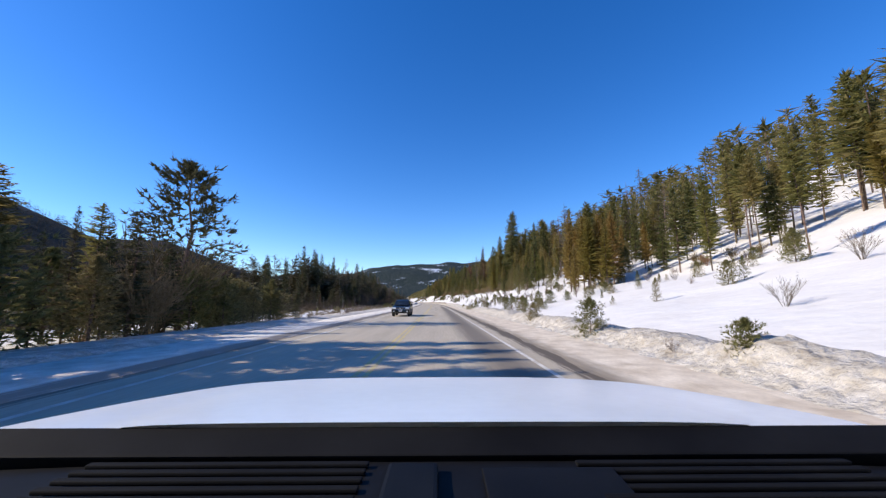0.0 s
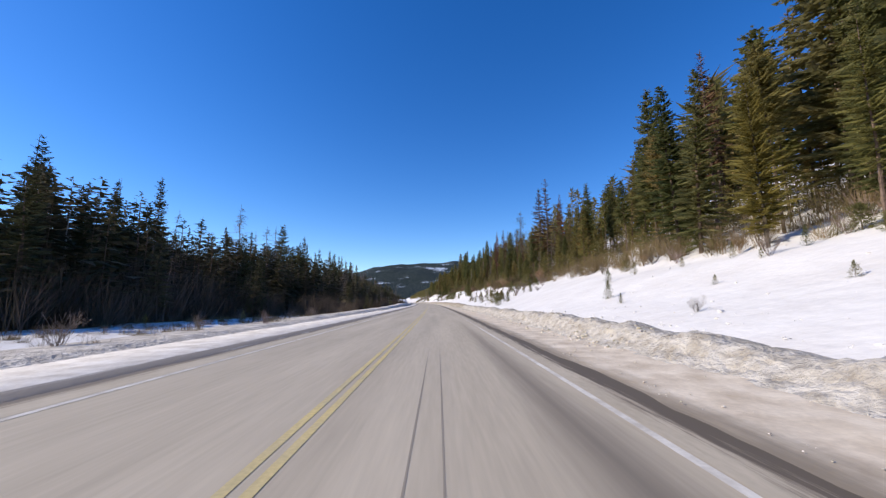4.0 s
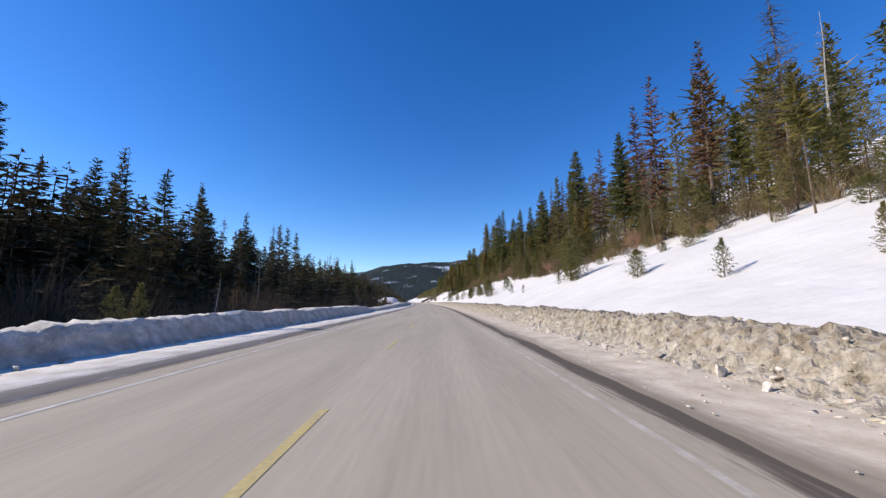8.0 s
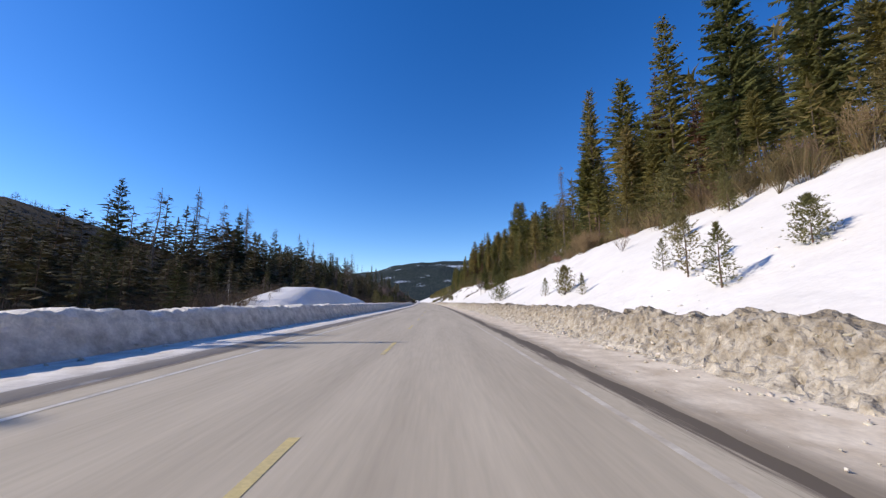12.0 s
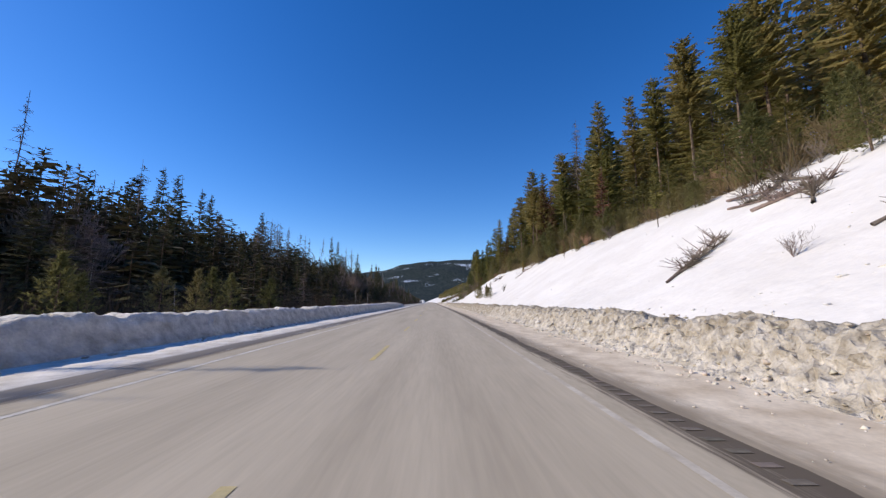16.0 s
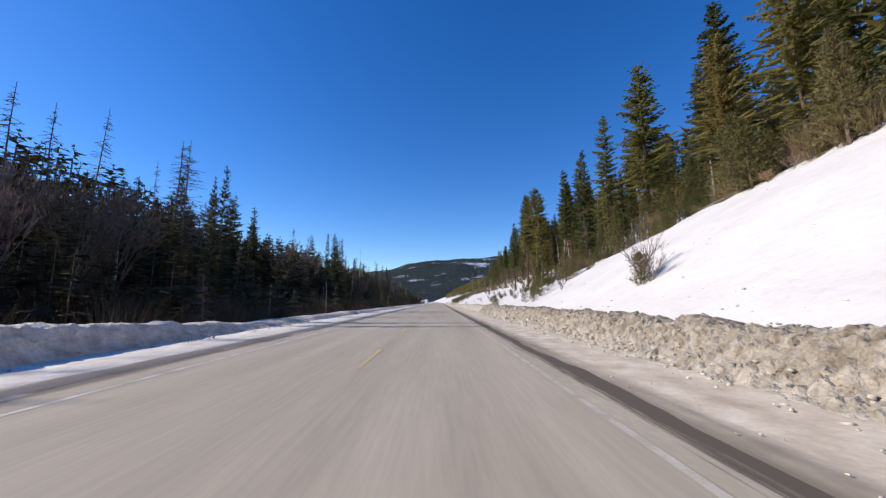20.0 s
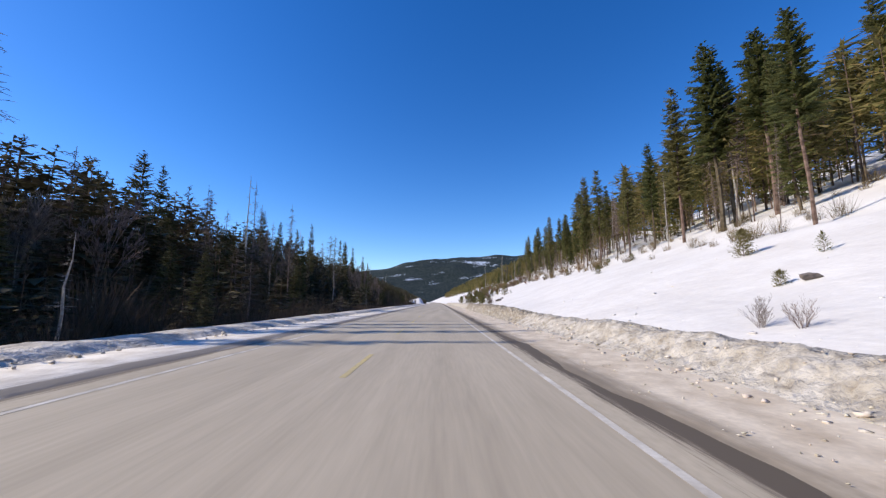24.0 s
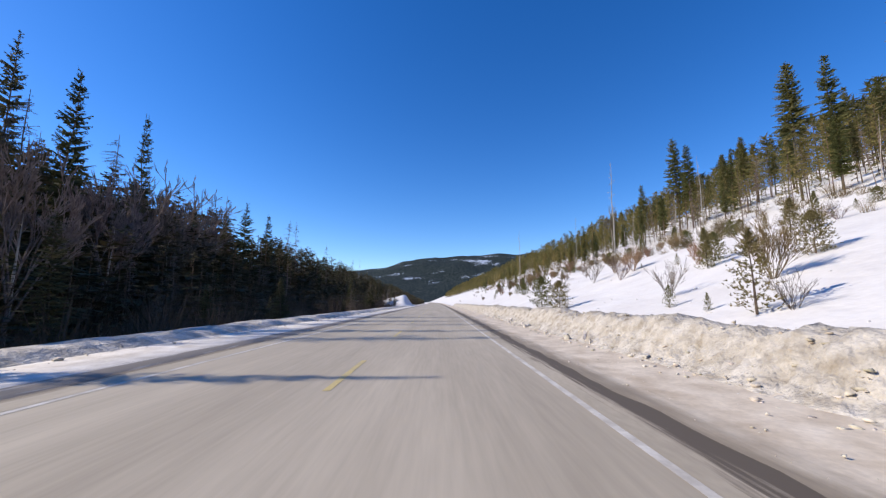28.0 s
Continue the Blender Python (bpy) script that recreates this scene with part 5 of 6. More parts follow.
plant("sapling", 82.2, -12.5, 1.0)
plant("bush", 91.3, -12.5, 1.3)
plant("bush", 92.0, -10.6, 1.5)
plant("young", 93.6, -10.9, 1.8, 1.2)
plant("bush", 95.2, -10.4, 1.6)
plant("young", 97.0, -11.2, 1.9, 1.2)
plant("bush", 98.8, -10.8, 1.6)
plant("young", 100.6, -11.0, 1.9, 1.2)
plant("bush", 103.0, -11.2, 1.7)
plant("sapling", 88.4, -10.8, 1.0)
plant("sapling", 90.1, -12.5, 1.1)
plant("sapling", 95.6, -12.5, 1.5)
plant("sapling", 98.4, -12.5, 1.3)
plant("sapling", 100.4, -12.5, 1.3)
plant("sapling", 102.9, -12.5, 1.2)
plant("sapling", 105.9, -12.5, 1.5)
plant("shrub", 38.8, -12.5, 0.6)
plant("shrub", 37.1, -12.5, 0.7)
plant("shrub", 40.9, -12.5, 0.9)
plant("shrub", 51.1, -12.5, 0.6)
plant("sapling", 199.6, -11.5, 1.6)
plant("sapling", 215.3, -13.0, 2.8)
plant("sapling", 216.6, -13.0, 3.0)
plant("sapling", 266.8, -12.0, 1.6)
plant("sapling", 390.3, -14.0, 4.3)
plant("sapling", 392.5, -14.0, 4.6)
plant("sapling", 395.1, -15.0, 4.6)
plant("sapling", 395.2, -14.1, 4.0)
plant("sapling", 404.8, -14.0, 4.3)
plant("sapling", 414.1, -14.0, 4.5)
plant("sapling", 425.8, -14.0, 4.8)
plant("sapling", 411.6, -15.0, 4.3)
plant("sapling", 415.0, -14.0, 3.8)
plant("sapling", 419.3, -14.0, 4.5)
plant("sapling", 422.2, -14.0, 4.6)
plant("sapling", 427.1, -16.0, 5.4)
plant("sapling", 432.0, -14.0, 4.8)
plant("sapling", 448.6, -13.0, 3.4)
plant("pole", 446.0, -22.1, 6.9)
plant("snag", 648.1, -19.0, 15.7, 0.7)
plant("snag", 652.4, -26.0, 20.4, 0.8)
plant("poplar", 531.6, -27.0, 19.9)
plant("poplar", 531.4, -30.0, 18.6)
plant("poplar", 749.7, -34.0, 25.9)
plant("poplar", 742.1, -34.0, 24.3)
plant("poplar", 749.7, -38.1, 27.4)
plant("poplar", 433.6, -34.1, 19.5)
plant("old_pine", 22.0, -15.0, 10.3, 1.25, 0)
plant("spruce", 13.8, -13.5, 5.3)
plant("spruce", 15.3, -13.5, 5.3)
plant("bush", 23.5, -13.5, 3.4)
plant("spruce", 12.7, -13.5, 4.3)
plant("bush", 20.7, -13.5, 3.4)

rng = random.Random(77)
# low growth in front of the valley wood
for k in range(200):
    s = rng.uniform(26, 900)
    front = 23 if s < 165 else 14.5 if 200 < s < 520 else 12.5
    o = -front - rng.random() ** 1.5 * 11
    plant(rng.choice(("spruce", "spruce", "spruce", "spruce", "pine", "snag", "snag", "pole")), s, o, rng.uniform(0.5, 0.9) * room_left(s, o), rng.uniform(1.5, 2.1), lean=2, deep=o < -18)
# the tall valley wood
for k in range(130):
    s = rng.uniform(22, 960)
    o = -rng.uniform(27, 48)
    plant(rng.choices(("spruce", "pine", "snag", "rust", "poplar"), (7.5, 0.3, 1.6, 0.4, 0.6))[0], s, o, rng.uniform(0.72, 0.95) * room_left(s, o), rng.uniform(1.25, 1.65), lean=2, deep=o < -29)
# dead trees that tower over the valley wood
for k in range(25):
    s = rng.uniform(100, 900)
    o = -rng.uniform(34, 48)
    plant(rng.choice(("snag", "snag", "snag", "pole", "poplar")), s, o, rng.uniform(0.78, 0.98) * top_left(s) * min(1.2, -o / 40) - land(s, o), rng.uniform(0.9, 1.2), lean=5)
# the hillside wood
for k in range(430):
    s = rng.uniform(16, 960)
    o = edge_right(s) + (rng.random() * 42 if sparse(s) else rng.random() ** 1.4 * 26)
    dry = 170 < s < 310
    kind = rng.choices(("pine", "spruce", "rust", "snag", "gold", "pole"), (3, 4, 3, 2.5, 0.2, 0.8) if dry else (7, 2.5, 0.5, 0.6, 0.4, 1.2 if sparse(s) else 0.05))[0]
    if kind == "pine" and sparse(s) and s > 500:
        kind = "stem_fir"
    plant(kind, s, o, rng.uniform(0.60, 0.90) * room_right(s, o), rng.uniform(1.0, 1.45) * (0.8 if sparse(s) else 0.75 if dry else 1.2 if 375 < s < 535 else 1), lean=2, which=rng.choice((2, 3)) if sparse(s) else None, deep=o > edge_right(s) + (14 if sparse(s) else 5) or s > 780)
# the first trees above the open slope at the start
for k in range(85):
    s = rng.uniform(14, 122)
    o = edge_right(s) + rng.uniform(-2.0, 13.0)
    plant(rng.choice(("pine", "fir", "fir", "pine", "gold")), s, o, rng.uniform(0.45, 0.85) * room_right(s, o), rng.uniform(0.95, 1.3), lean=2)
for k in range(60):
    s = rng.uniform(26, 112)
    o = 9 + (edge_right(s) - 8) * rng.random() ** 0.7
    kind = rng.choice(("young", "young", "shrub", "bush", "bush", "sapling"))
    plant(kind, s, o, rng.uniform(0.7, 1.5), rng.uniform(0.9, 1.3), lean=4)
for k in range(46):
    s = rng.uniform(148, 205)
    o = 8.5 + 10 * rng.random()
    plant(rng.choice(("young", "sapling", "young", "shrub")), s, o, rng.uniform(0.7, 1.9), rng.uniform(0.9, 1.2), lean=4)
for k in range(44):
    s = rng.uniform(138, 205)
    o = edge_right(s) + 1 + 17 * rng.random()
    plant(rng.choice(("pine", "stem_fir", "fir", "gold")), s, o, rng.uniform(0.4, 0.72) * room_right(s, o), rng.uniform(1.0, 1.35), lean=3)
# tall-stemmed firs crowding the slope further on
for k in range(120):
    s = rng.uniform(590, 830)
    o = edge_right(s) + 1 + 24 * rng.random() ** 0.8
    kind = rng.choices(("stem_fir", "fir", "snag", "rust"), (6, 2, 1, 0.6))[0]
    plant(kind, s, o, rng.uniform(0.5, 0.86) * room_right(s, o), rng.uniform(0.9, 1.25), lean=3)
for k in range(70):
    s = rng.uniform(50, 118)
    o = edge_right(s) + rng.uniform(-1, 16)
    kind = rng.choice(("young", "brush", "young", "fir", "rust"))
    plant(kind, s, o, rng.uniform(0.9, 1.7) if kind == "brush" else rng.uniform(1.8, 4.5), rng.uniform(0.9, 1.2), lean=4)
for k in range(70):
    s = rng.uniform(533, 585)
    o = 9.5 + (edge_right(s) - 8) * rng.random() ** 0.6
    kind = rng.choice(("brush", "shrub", "shrub", "young", "bush", "sapling"))
    plant(kind, s, o, rng.uniform(0.5, 1.3) * (1.6 if kind == "young" else 1), rng.uniform(0.9, 1.2), lean=4)
for k in range(26):
    s = rng.uniform(540, 600)
    o = edge_right(s) + 12 * rng.random()
    plant(rng.choice(("pole", "pole", "rust", "stem_fir")), s, o, rng.uniform(0.45, 0.8) * room_right(s, o), rng.uniform(0.6, 0.9), lean=5)
# thin bare trunks at the open lower edge of the hillside wood
for k in range(95):
    s = rng.uniform(545, 770)
    o = edge_right(s) + rng.random() * 14
    plant(rng.choice(("pole", "snag", "snag")), s, o, rng.uniform(0.45, 0.8) * room_right(s, o), rng.uniform(0.6, 0.9), lean=4)
# brown brush along the wood's edge and scattered young growth on the slope
for k in range(190):
    s = rng.uniform(20, 860)
    o = edge_right(s) + rng.uniform(-2.0, 2.0)
    plant(rng.choice(("shrub", "bush", "brush")), s, o, rng.uniform(0.8, 1.6), rng.uniform(0.9, 1.3))
for k in range(330):
    s = rng.choice((rng.uniform(165, 350), rng.uniform(165, 350), rng.uniform(380, 560), rng.uniform(380, 540)))
    o = growth_right(s) + rng.random() ** 1.3 * 7
    kind = rng.choices(("brush", "young", "bush"), (4, 3, 2) if s < 350 else (1.2, 4, 1))[0]
    plant(kind, s, o, rng.uniform(1.1, 2.7) if kind != "young" else rng.uniform(2.5, 6.0), rng.uniform(0.9, 1.4), lean=4)
for k in range(170):
    s = rng.choice((rng.uniform(20, 130), rng.uniform(20, 130), rng.uniform(530, 600), rng.uniform(665, 860)))
    o = rng.uniform(9, edge_right(s))
    plant(rng.choice(("sapling", "sapling", "shrub")), s, o, rng.uniform(0.5, 1.6))
for k in range(90):
    s = rng.uniform(692, 800)
    o = 10 + 17 * rng.random() ** 0.6
    kind = rng.choice(("brush", "brush", "young", "shrub", "shrub", "bush"))
    plant(kind, s, o, rng.uniform(0.9, 2.2) * (1.3 if kind == "young" else 1), rng.uniform(0.9, 1.3), lean=4)
for k in range(120):
    s, o = rng.uniform(26, 150), -rng.uniform(9.5, 23)
    plant(rng.choice(("shrub", "shrub", "sapling")), s, o, rng.uniform(0.4, 1.3))


def template(lists, height):
    v = np.array([tuple(p) for p in lists[0]], dtype=np.float64) / height
    return v, np.array(lists[1], dtype=np.int64)


rng = random.Random(15)
PLAIN = [template(tufted_lists(rng, 20, 2.0 + 0.2 * i, 0.08 + 0.05 * i, 54, 4, 1.05, -0.15, 0.35, 0.7, 0.35, 2), 20.0) for i in range(6)]
SPIKY = [template(crown_lists(rng, 20, 1.8 + 0.2 * i, 0.08 + 0.05 * i, 54, 3, 1.4, 0.6, -0.25, 0.35, 0.8), 20.0) for i in range(6)]
stem = ([], [])
tube(*stem, (0, 0, -0.5), (0, 0, 18), 0.12, 0.04, 3)
STEM = template(([p for p in stem[0]], [(a, b, c) for a, b, c, d in stem[1]] + [(a, c, d) for a, b, c, d in stem[1]]), 20.0)


def wood(name, count, place, seed, label, leaf, step=1):
    """A wood of uncounted trees in one mesh; step thins the boughs of far trees."""
    rng = random.Random(seed)
    vs, fs, ms, k = [], [], [], 0
    for _ in range(count):
        s, o, h, w = place(rng)
        p = at(s, o, land(s, o) - 0.2)
        a = rng.uniform(0, 6.28)
        turn = np.array([[math.cos(a), -math.sin(a), 0], [math.sin(a), math.cos(a), 0], [0, 0, 1]])
        for (v, f), slot in ((rng.choice(SPIKY if o < 0 else PLAIN), 0), (STEM, 1)):
            if step > 1 and slot == 0:
                f = f[::step]
                v = v[f.ravel()] * (1.25, 1.25, 1)
                f = np.arange(len(v)).reshape(-1, 3)
            vs.append((v * (h * w, h * w, h)) @ turn.T + tuple(p))
            fs.append(f + k)
            ms.append(np.full(len(f), slot))
            k += len(v)
    me = merged(name, np.concatenate(vs), np.concatenate(fs), np.concatenate(ms), (leaf, M["bark"]))
    return tagged(new(name, me), label, "forest", kind="stuff")


def deep_left(r):
    s, o = r.uniform(-20, 1500), -r.uniform(36, 100)
    return s, o, r.uniform(0.66, 0.92) * room_left(s, o), r.uniform(1.4, 1.9)


def low_left(r):
    s = r.uniform(16, 1400)
    o = -(25 if s < 165 else 20 if 315 < s < 430 else 15.5) - 24 * r.random() ** 1.5
    return s, o, r.uniform(0.35, 0.85) * room_left(s, o), r.uniform(1.4, 2.1)


def deep_right(r):
    s = r.uniform(10, 1500)
    o = edge_right(s) + (12 + 80 * r.random() ** 1.3 if sparse(s) else 10 + 76 * r.random() ** 1.5)
    return s, o, r.uniform(0.6, 0.9) * room_right(s, o), r.uniform(1.4, 1.9) * (0.75 if 170 < s < 310 else 1)


def upper_right(r):
    return r.uniform(-50, 1900), r.uniform(100, 420), r.uniform(12, 18), r.uniform(1.3, 1.8)


def upper_left(r):
    return r.uniform(-50, 1900), -r.uniform(110, 600), r.uniform(6, 10), r.uniform(2.0, 2.8)


def tangle(rng, twigs):
    """A bare thicket of slender upright twigs."""
    verts, faces = [], []
    for _ in range(twigs):
        a, r, h = rng.uniform(0, 6.28), 0.42 * rng.random() ** 0.6, rng.uniform(0.35, 1.0)
        b = Vector((0.5 * r * math.cos(a), 0.5 * r * math.sin(a), rng.random() * 0.5 * h))
        e = Vector((r * math.cos(a) + rng.uniform(-0.15, 0.15), r * math.sin(a) + rng.uniform(-0.15, 0.15), h))
        w = Vector((rng.uniform(-1, 1), rng.uniform(-1, 1), rng.uniform(-0.4, 0.4))).normalized() * rng.uniform(0.002, 0.007)
        k = len(verts)
        verts.extend((b - w, b + w, e))
        faces.append((k, k + 1, k + 2))
    return template((verts, faces), 1.0)


TANGLES = [tangle(rng, 150) for i in range(5)]


def thicket(name, count, place, seed, label, material):
    rng = random.Random(seed)
    vs, fs, k = [], [], 0
    for _ in range(count):
        s, o, h, w = place(rng)
        a = rng.uniform(0, 6.28)
        turn = np.array([[math.cos(a), -math.sin(a), 0], [math.sin(a), math.cos(a), 0], [0, 0, 1]])
        v, f = rng.choice(TANGLES)
        vs.append((v * (h * w, h * w, h)) @ turn.T + tuple(at(s, o, land(s, o) - 0.2)))
        fs.append(f + k)
        k += len(v)
    faces = np.concatenate(fs)
    me = merged(name, np.concatenate(vs), faces, np.zeros(len(faces), dtype=np.int64), (material,))
    return tagged(new(name, me), label, "thicket", kind="stuff")


def brush_left(r):
    s = r.uniform(20, 900)
    o = -(23 if s < 150 else 16 if 330 < s < 400 else 12.8) - 11 * r.random() ** 1.4
    return s, o, r.uniform(0.25, 0.6) * room_left(s, o), r.uniform(0.9, 1.6)


def brush_right(r):
    s = r.uniform(100, 535)
    o = growth_right(s) + 0.5 + 14 * r.random() ** 1.2
    return s, o, r.uniform(0.9, 3.0), r.uniform(1.0, 1.6)


def stalks_left(r):
    s = r.uniform(26, 165)
    return s, -r.uniform(9.6, 23), r.uniform(0.25, 0.85), r.uniform(1.0, 1.8)


thicket("dry_stalks", 1150, stalks_left, 23, "thin brown dry stalks standing in the snow", M["thicket"])
thicket("dark_thicket", 1500, brush_left, 21, "bare thicket at the valley wood's edge, shade put in its dark colour", M["dark_thicket"])
thicket("hillside_thicket", 1300, brush_right, 22, "tan and grey bare thicket under the hillside trees", M["thicket"])


def brush_far(r):
    s = r.uniform(585, 900)
    return s, edge_right(s) + r.uniform(-3.0, 12.0), r.uniform(0.6, 1.9), r.uniform(1.0, 1.6)


thicket("slope_thicket", 420, brush_far, 29, "thin grey and tan brush at the open edge of the wood", M["thicket"])

def young_right(r):
    s = r.uniform(100, 540)
    o = growth_right(s) + 2.0 + 12 * r.random()
    return s, o, r.uniform(1.6, 5.5), r.uniform(1.7, 2.6)


def front_left(r):
    s = r.uniform(60, 900)
    o = -(30 if s < 150 else 25) - 22 * r.random()
    return s, o, r.uniform(0.62, 0.90) * room_left(s, o), r.uniform(1.2, 1.7)


def slope_right(r):
    s = r.uniform(590, 870)
    o = edge_right(s) + 6 + 26 * r.random()
    return s, o, r.uniform(0.42, 0.74) * room_right(s, o), r.uniform(0.9, 1.3)


wood("slope_wood", 420, slope_right, 8, "green conifers standing behind the open edge of the wood", M["forest"], 2)
wood("young_growth", 900, young_right, 6, "young olive pines crowding the edge of the hillside wood", M["forest"], 2)
wood("front_wood", 1150, front_left, 7, "dark conifers at the shaded front of the valley wood", M["shaded_forest"])
wood("valley_wood", 2000, deep_left, 1, "dense dark conifer wood on the valley floor", M["shaded_forest"], 2)
wood("undergrowth", 1800, low_left, 2, "low dark conifer undergrowth at the edge of the wood", M["shaded_forest"], 2)
wood("hillside_wood", 2100, deep_right, 3, "conifer wood climbing the snowy hillside", M["forest"], 2)
wood("upper_wood", 2300, upper_right, 4, "conifer wood on the upper hillside", M["forest"], 5)
wood("far_hill_wood", 8500, upper_left, 5, "dark wood on the far valley side", M["shaded_forest"], 9)

# ---- distant mountain ----
def mountain_z(x, y):
    f = soft(2100, 4050, y)
    ridge = 395 + 25 * noise.noise((x * 0.0011, 2.0, 0)) + 14 * noise.noise((x * 0.006, 5.0, 0)) + 40 * soft(-400, 300, x)
    side = 1 - 0.30 * soft(-450, -1150, x)
    return -6 + f * ridge * side + 30 * f * noise.fractal((x * 0.003, y * 0.003, 1), 1.0, 2.0, 4)


m = bpy.data.materials.new("far_mountain")
m.use_nodes = True
n, l = m.node_tree.nodes, m.node_tree.links
co, big, small, mixn = n.new("ShaderNodeTexCoord"), n.new("ShaderNodeTexNoise"), n.new("ShaderNodeTexNoise"), n.new("ShaderNodeMix")
big.inputs["Scale"].default_value, big.inputs["Detail"].default_value = 0.006, 4
small.inputs["Scale"].default_value, small.inputs["Detail"].default_value = 0.07, 5
mixn.data_type = "RGBA"
add, rmp = n.new("ShaderNodeMath"), n.new("ShaderNodeValToRGB")
add.operation = "MULTIPLY_ADD"
add.inputs[1].default_value = 0.5
l.new(co.outputs["Object"], big.inputs["Vector"])
l.new(co.outputs["Object"], small.inputs["Vector"])
l.new(small.outputs["Fac"], add.inputs[0])
l.new(big.outputs["Fac"], add.inputs[2])
rmp.color_ramp.elements[0].position, rmp.color_ramp.elements[1].position = 0.90, 0.97
l.new(add.outputs[0], rmp.inputs["Fac"])
l.new(rmp.outputs["Color"], mixn.inputs["Factor"])
trees, shade = n.new("ShaderNodeTexNoise"), n.new("ShaderNodeValToRGB")
trees.inputs["Scale"].default_value, trees.inputs["Detail"].default_value = 0.09, 6
l.new(co.outputs["Object"], trees.inputs["Vector"])
l.new(trees.outputs["Fac"], shade.inputs["Fac"])
shade.color_ramp.elements[0].position, shade.color_ramp.elements[0].color = 0.40, (0.014, 0.022, 0.024, 1)
shade.color_ramp.elements[1].position, shade.color_ramp.elements[1].color = 0.66, (0.055, 0.066, 0.060, 1)
l.new(shade.outputs["Color"], mixn.inputs["A"])
mixn.inputs["B"].default_value = (0.5, 0.56, 0.66, 1)
l.new(mixn.outputs["Result"], n["Principled BSDF"].inputs["Base Color"])
n["Principled BSDF"].inputs["Roughness"].default_value, n["Principled BSDF"].inputs["Specular IOR Level"].default_value = 1.0, 0.05
M["mountain"] = m
rows = [[Vector((x, y, mountain_z(x, y))) for x in range(-3400, 2000, 40)] for y in range(2060, 4300, 40)]
tagged(new("mountain", sheet("mountain", rows, M["mountain"])), "distant dark wooded mountain with snow clearings", "mountain", kind="structure")


# ---- vehicles ----
M["black_paint"] = mat("black_paint", (0.006, 0.008, 0.010), (0.014, 0.017, 0.020), 1.5, 0.16, 0.0, 40.0, 30.0, 0.2)
M["dirt_film"] = mat("dirt_film", (0.05, 0.045, 0.04), (0.16, 0.14, 0.125), 2.0, 0.7, 0.0, 40.0, 12.0, 0.25)
M["chrome"] = mat("chrome", (0.55, 0.56, 0.58), (0.7, 0.7, 0.72), 3.0, 0.2, 0.0, 40.0, 30.0, 0.1, metal=1.0)
M["rubber"] = mat("rubber", (0.012, 0.012, 0.012), (0.035, 0.033, 0.03), 4.0, 0.85, 0.003, 60.0, 30.0, 0.2)
M["dark_glass"] = mat("dark_glass", (0.010, 0.014, 0.018), (0.02, 0.026, 0.032), 1.0, 0.08, 0.0, 40.0, 30.0, 0.1)
M["lamp_glass"] = mat("lamp_glass", (0.55, 0.56, 0.58), (0.75, 0.76, 0.78), 9.0, 0.12, 0.0, 40.0, 50.0, 0.2)
M["plate"] = mat("plate", (0.62, 0.63, 0.66), (0.74, 0.75, 0.78), 6.0, 0.5, 0.0, 40.0, 40.0, 0.1)
M["white_car"] = mat("white_car", (0.66, 0.70, 0.74), (0.76, 0.79, 0.82), 1.2, 0.3, 0.0, 40.0, 30.0, 0.06)
M["dash"] = mat("dash", (0.004, 0.004, 0.005), (0.010, 0.010, 0.011), 5.0, 0.6, 0.002, 220.0, 160.0, 0.25)
M["dash_gap"] = mat("dash_gap", (0.004, 0.004, 0.005), (0.009, 0.009, 0.010), 5.0, 0.8, 0.0, 40.0, 60.0, 0.2)


def prism(profile, x0, x1, bevel=0.0, inset=None):
    """A side outline of (y, z) points carried across from x0 to x1; inset(z) draws the sides in."""
    bm = bmesh.new()
    inset = inset or (lambda z: 0.0)
    a = [bm.verts.new((x0 + inset(z), y, z)) for y, z in profile]
    b = [bm.verts.new((x1 - inset(z), y, z)) for y, z in profile]
    n = len(profile)
    bm.faces.new(a[::-1])
    bm.faces.new(b)
    for i in range(n):
        bm.faces.new((a[i], a[(i + 1) % n], b[(i + 1) % n], b[i]))
    bmesh.ops.recalc_face_normals(bm, faces=bm.faces)
    if bevel:
        bmesh.ops.bevel(bm, geom=list(bm.edges), offset=bevel, segments=2, affect="EDGES", profile=0.6)
    return bm


def disc(bm, radius, depth, centre, segments=24, bevel=0.0):
    """A wheel-like cylinder whose axle lies across the vehicle."""
    r = bmesh.ops.create_cone(bm, cap_ends=True, segments=segments, radius1=radius, radius2=radius, depth=depth, matrix=Matrix.Translation(centre) @ Matrix.Rotation(radians(90), 4, "Y"))
    if bevel:
        rim = [e for e in {e for v in r["verts"] for e in v.link_edges} if len(e.link_faces) == 2 and any(len(f.verts) > 4 for f in e.link_faces)]
        bmesh.ops.bevel(bm, geom=rim, offset=bevel, segments=2, affect="EDGES")
    return bm


def wheel(parent, x, y, r):
    tyre = part("tyre", disc(bmesh.new(), r, 0.26, (x, y, r), 28, 0.04), M["rubber"], parent)
    side = 1 if x > 0 else -1
    bm = disc(bmesh.new(), r * 0.62, 0.04, (x + side * 0.125, y, r), 20, 0.01)
    for k in range(6):
        box(bm, (0.05, 0.05, r * 0.5), (x + side * 0.15, y + 0.28 * r * math.sin(k * 1.047), r + 0.28 * r * math.cos(k * 1.047)), 0.0, Matrix.Rotation(-k * 1.047, 4, "X"))
    part("rim", bm, M["dirt_film"], tyre, "dirty alloy rim")


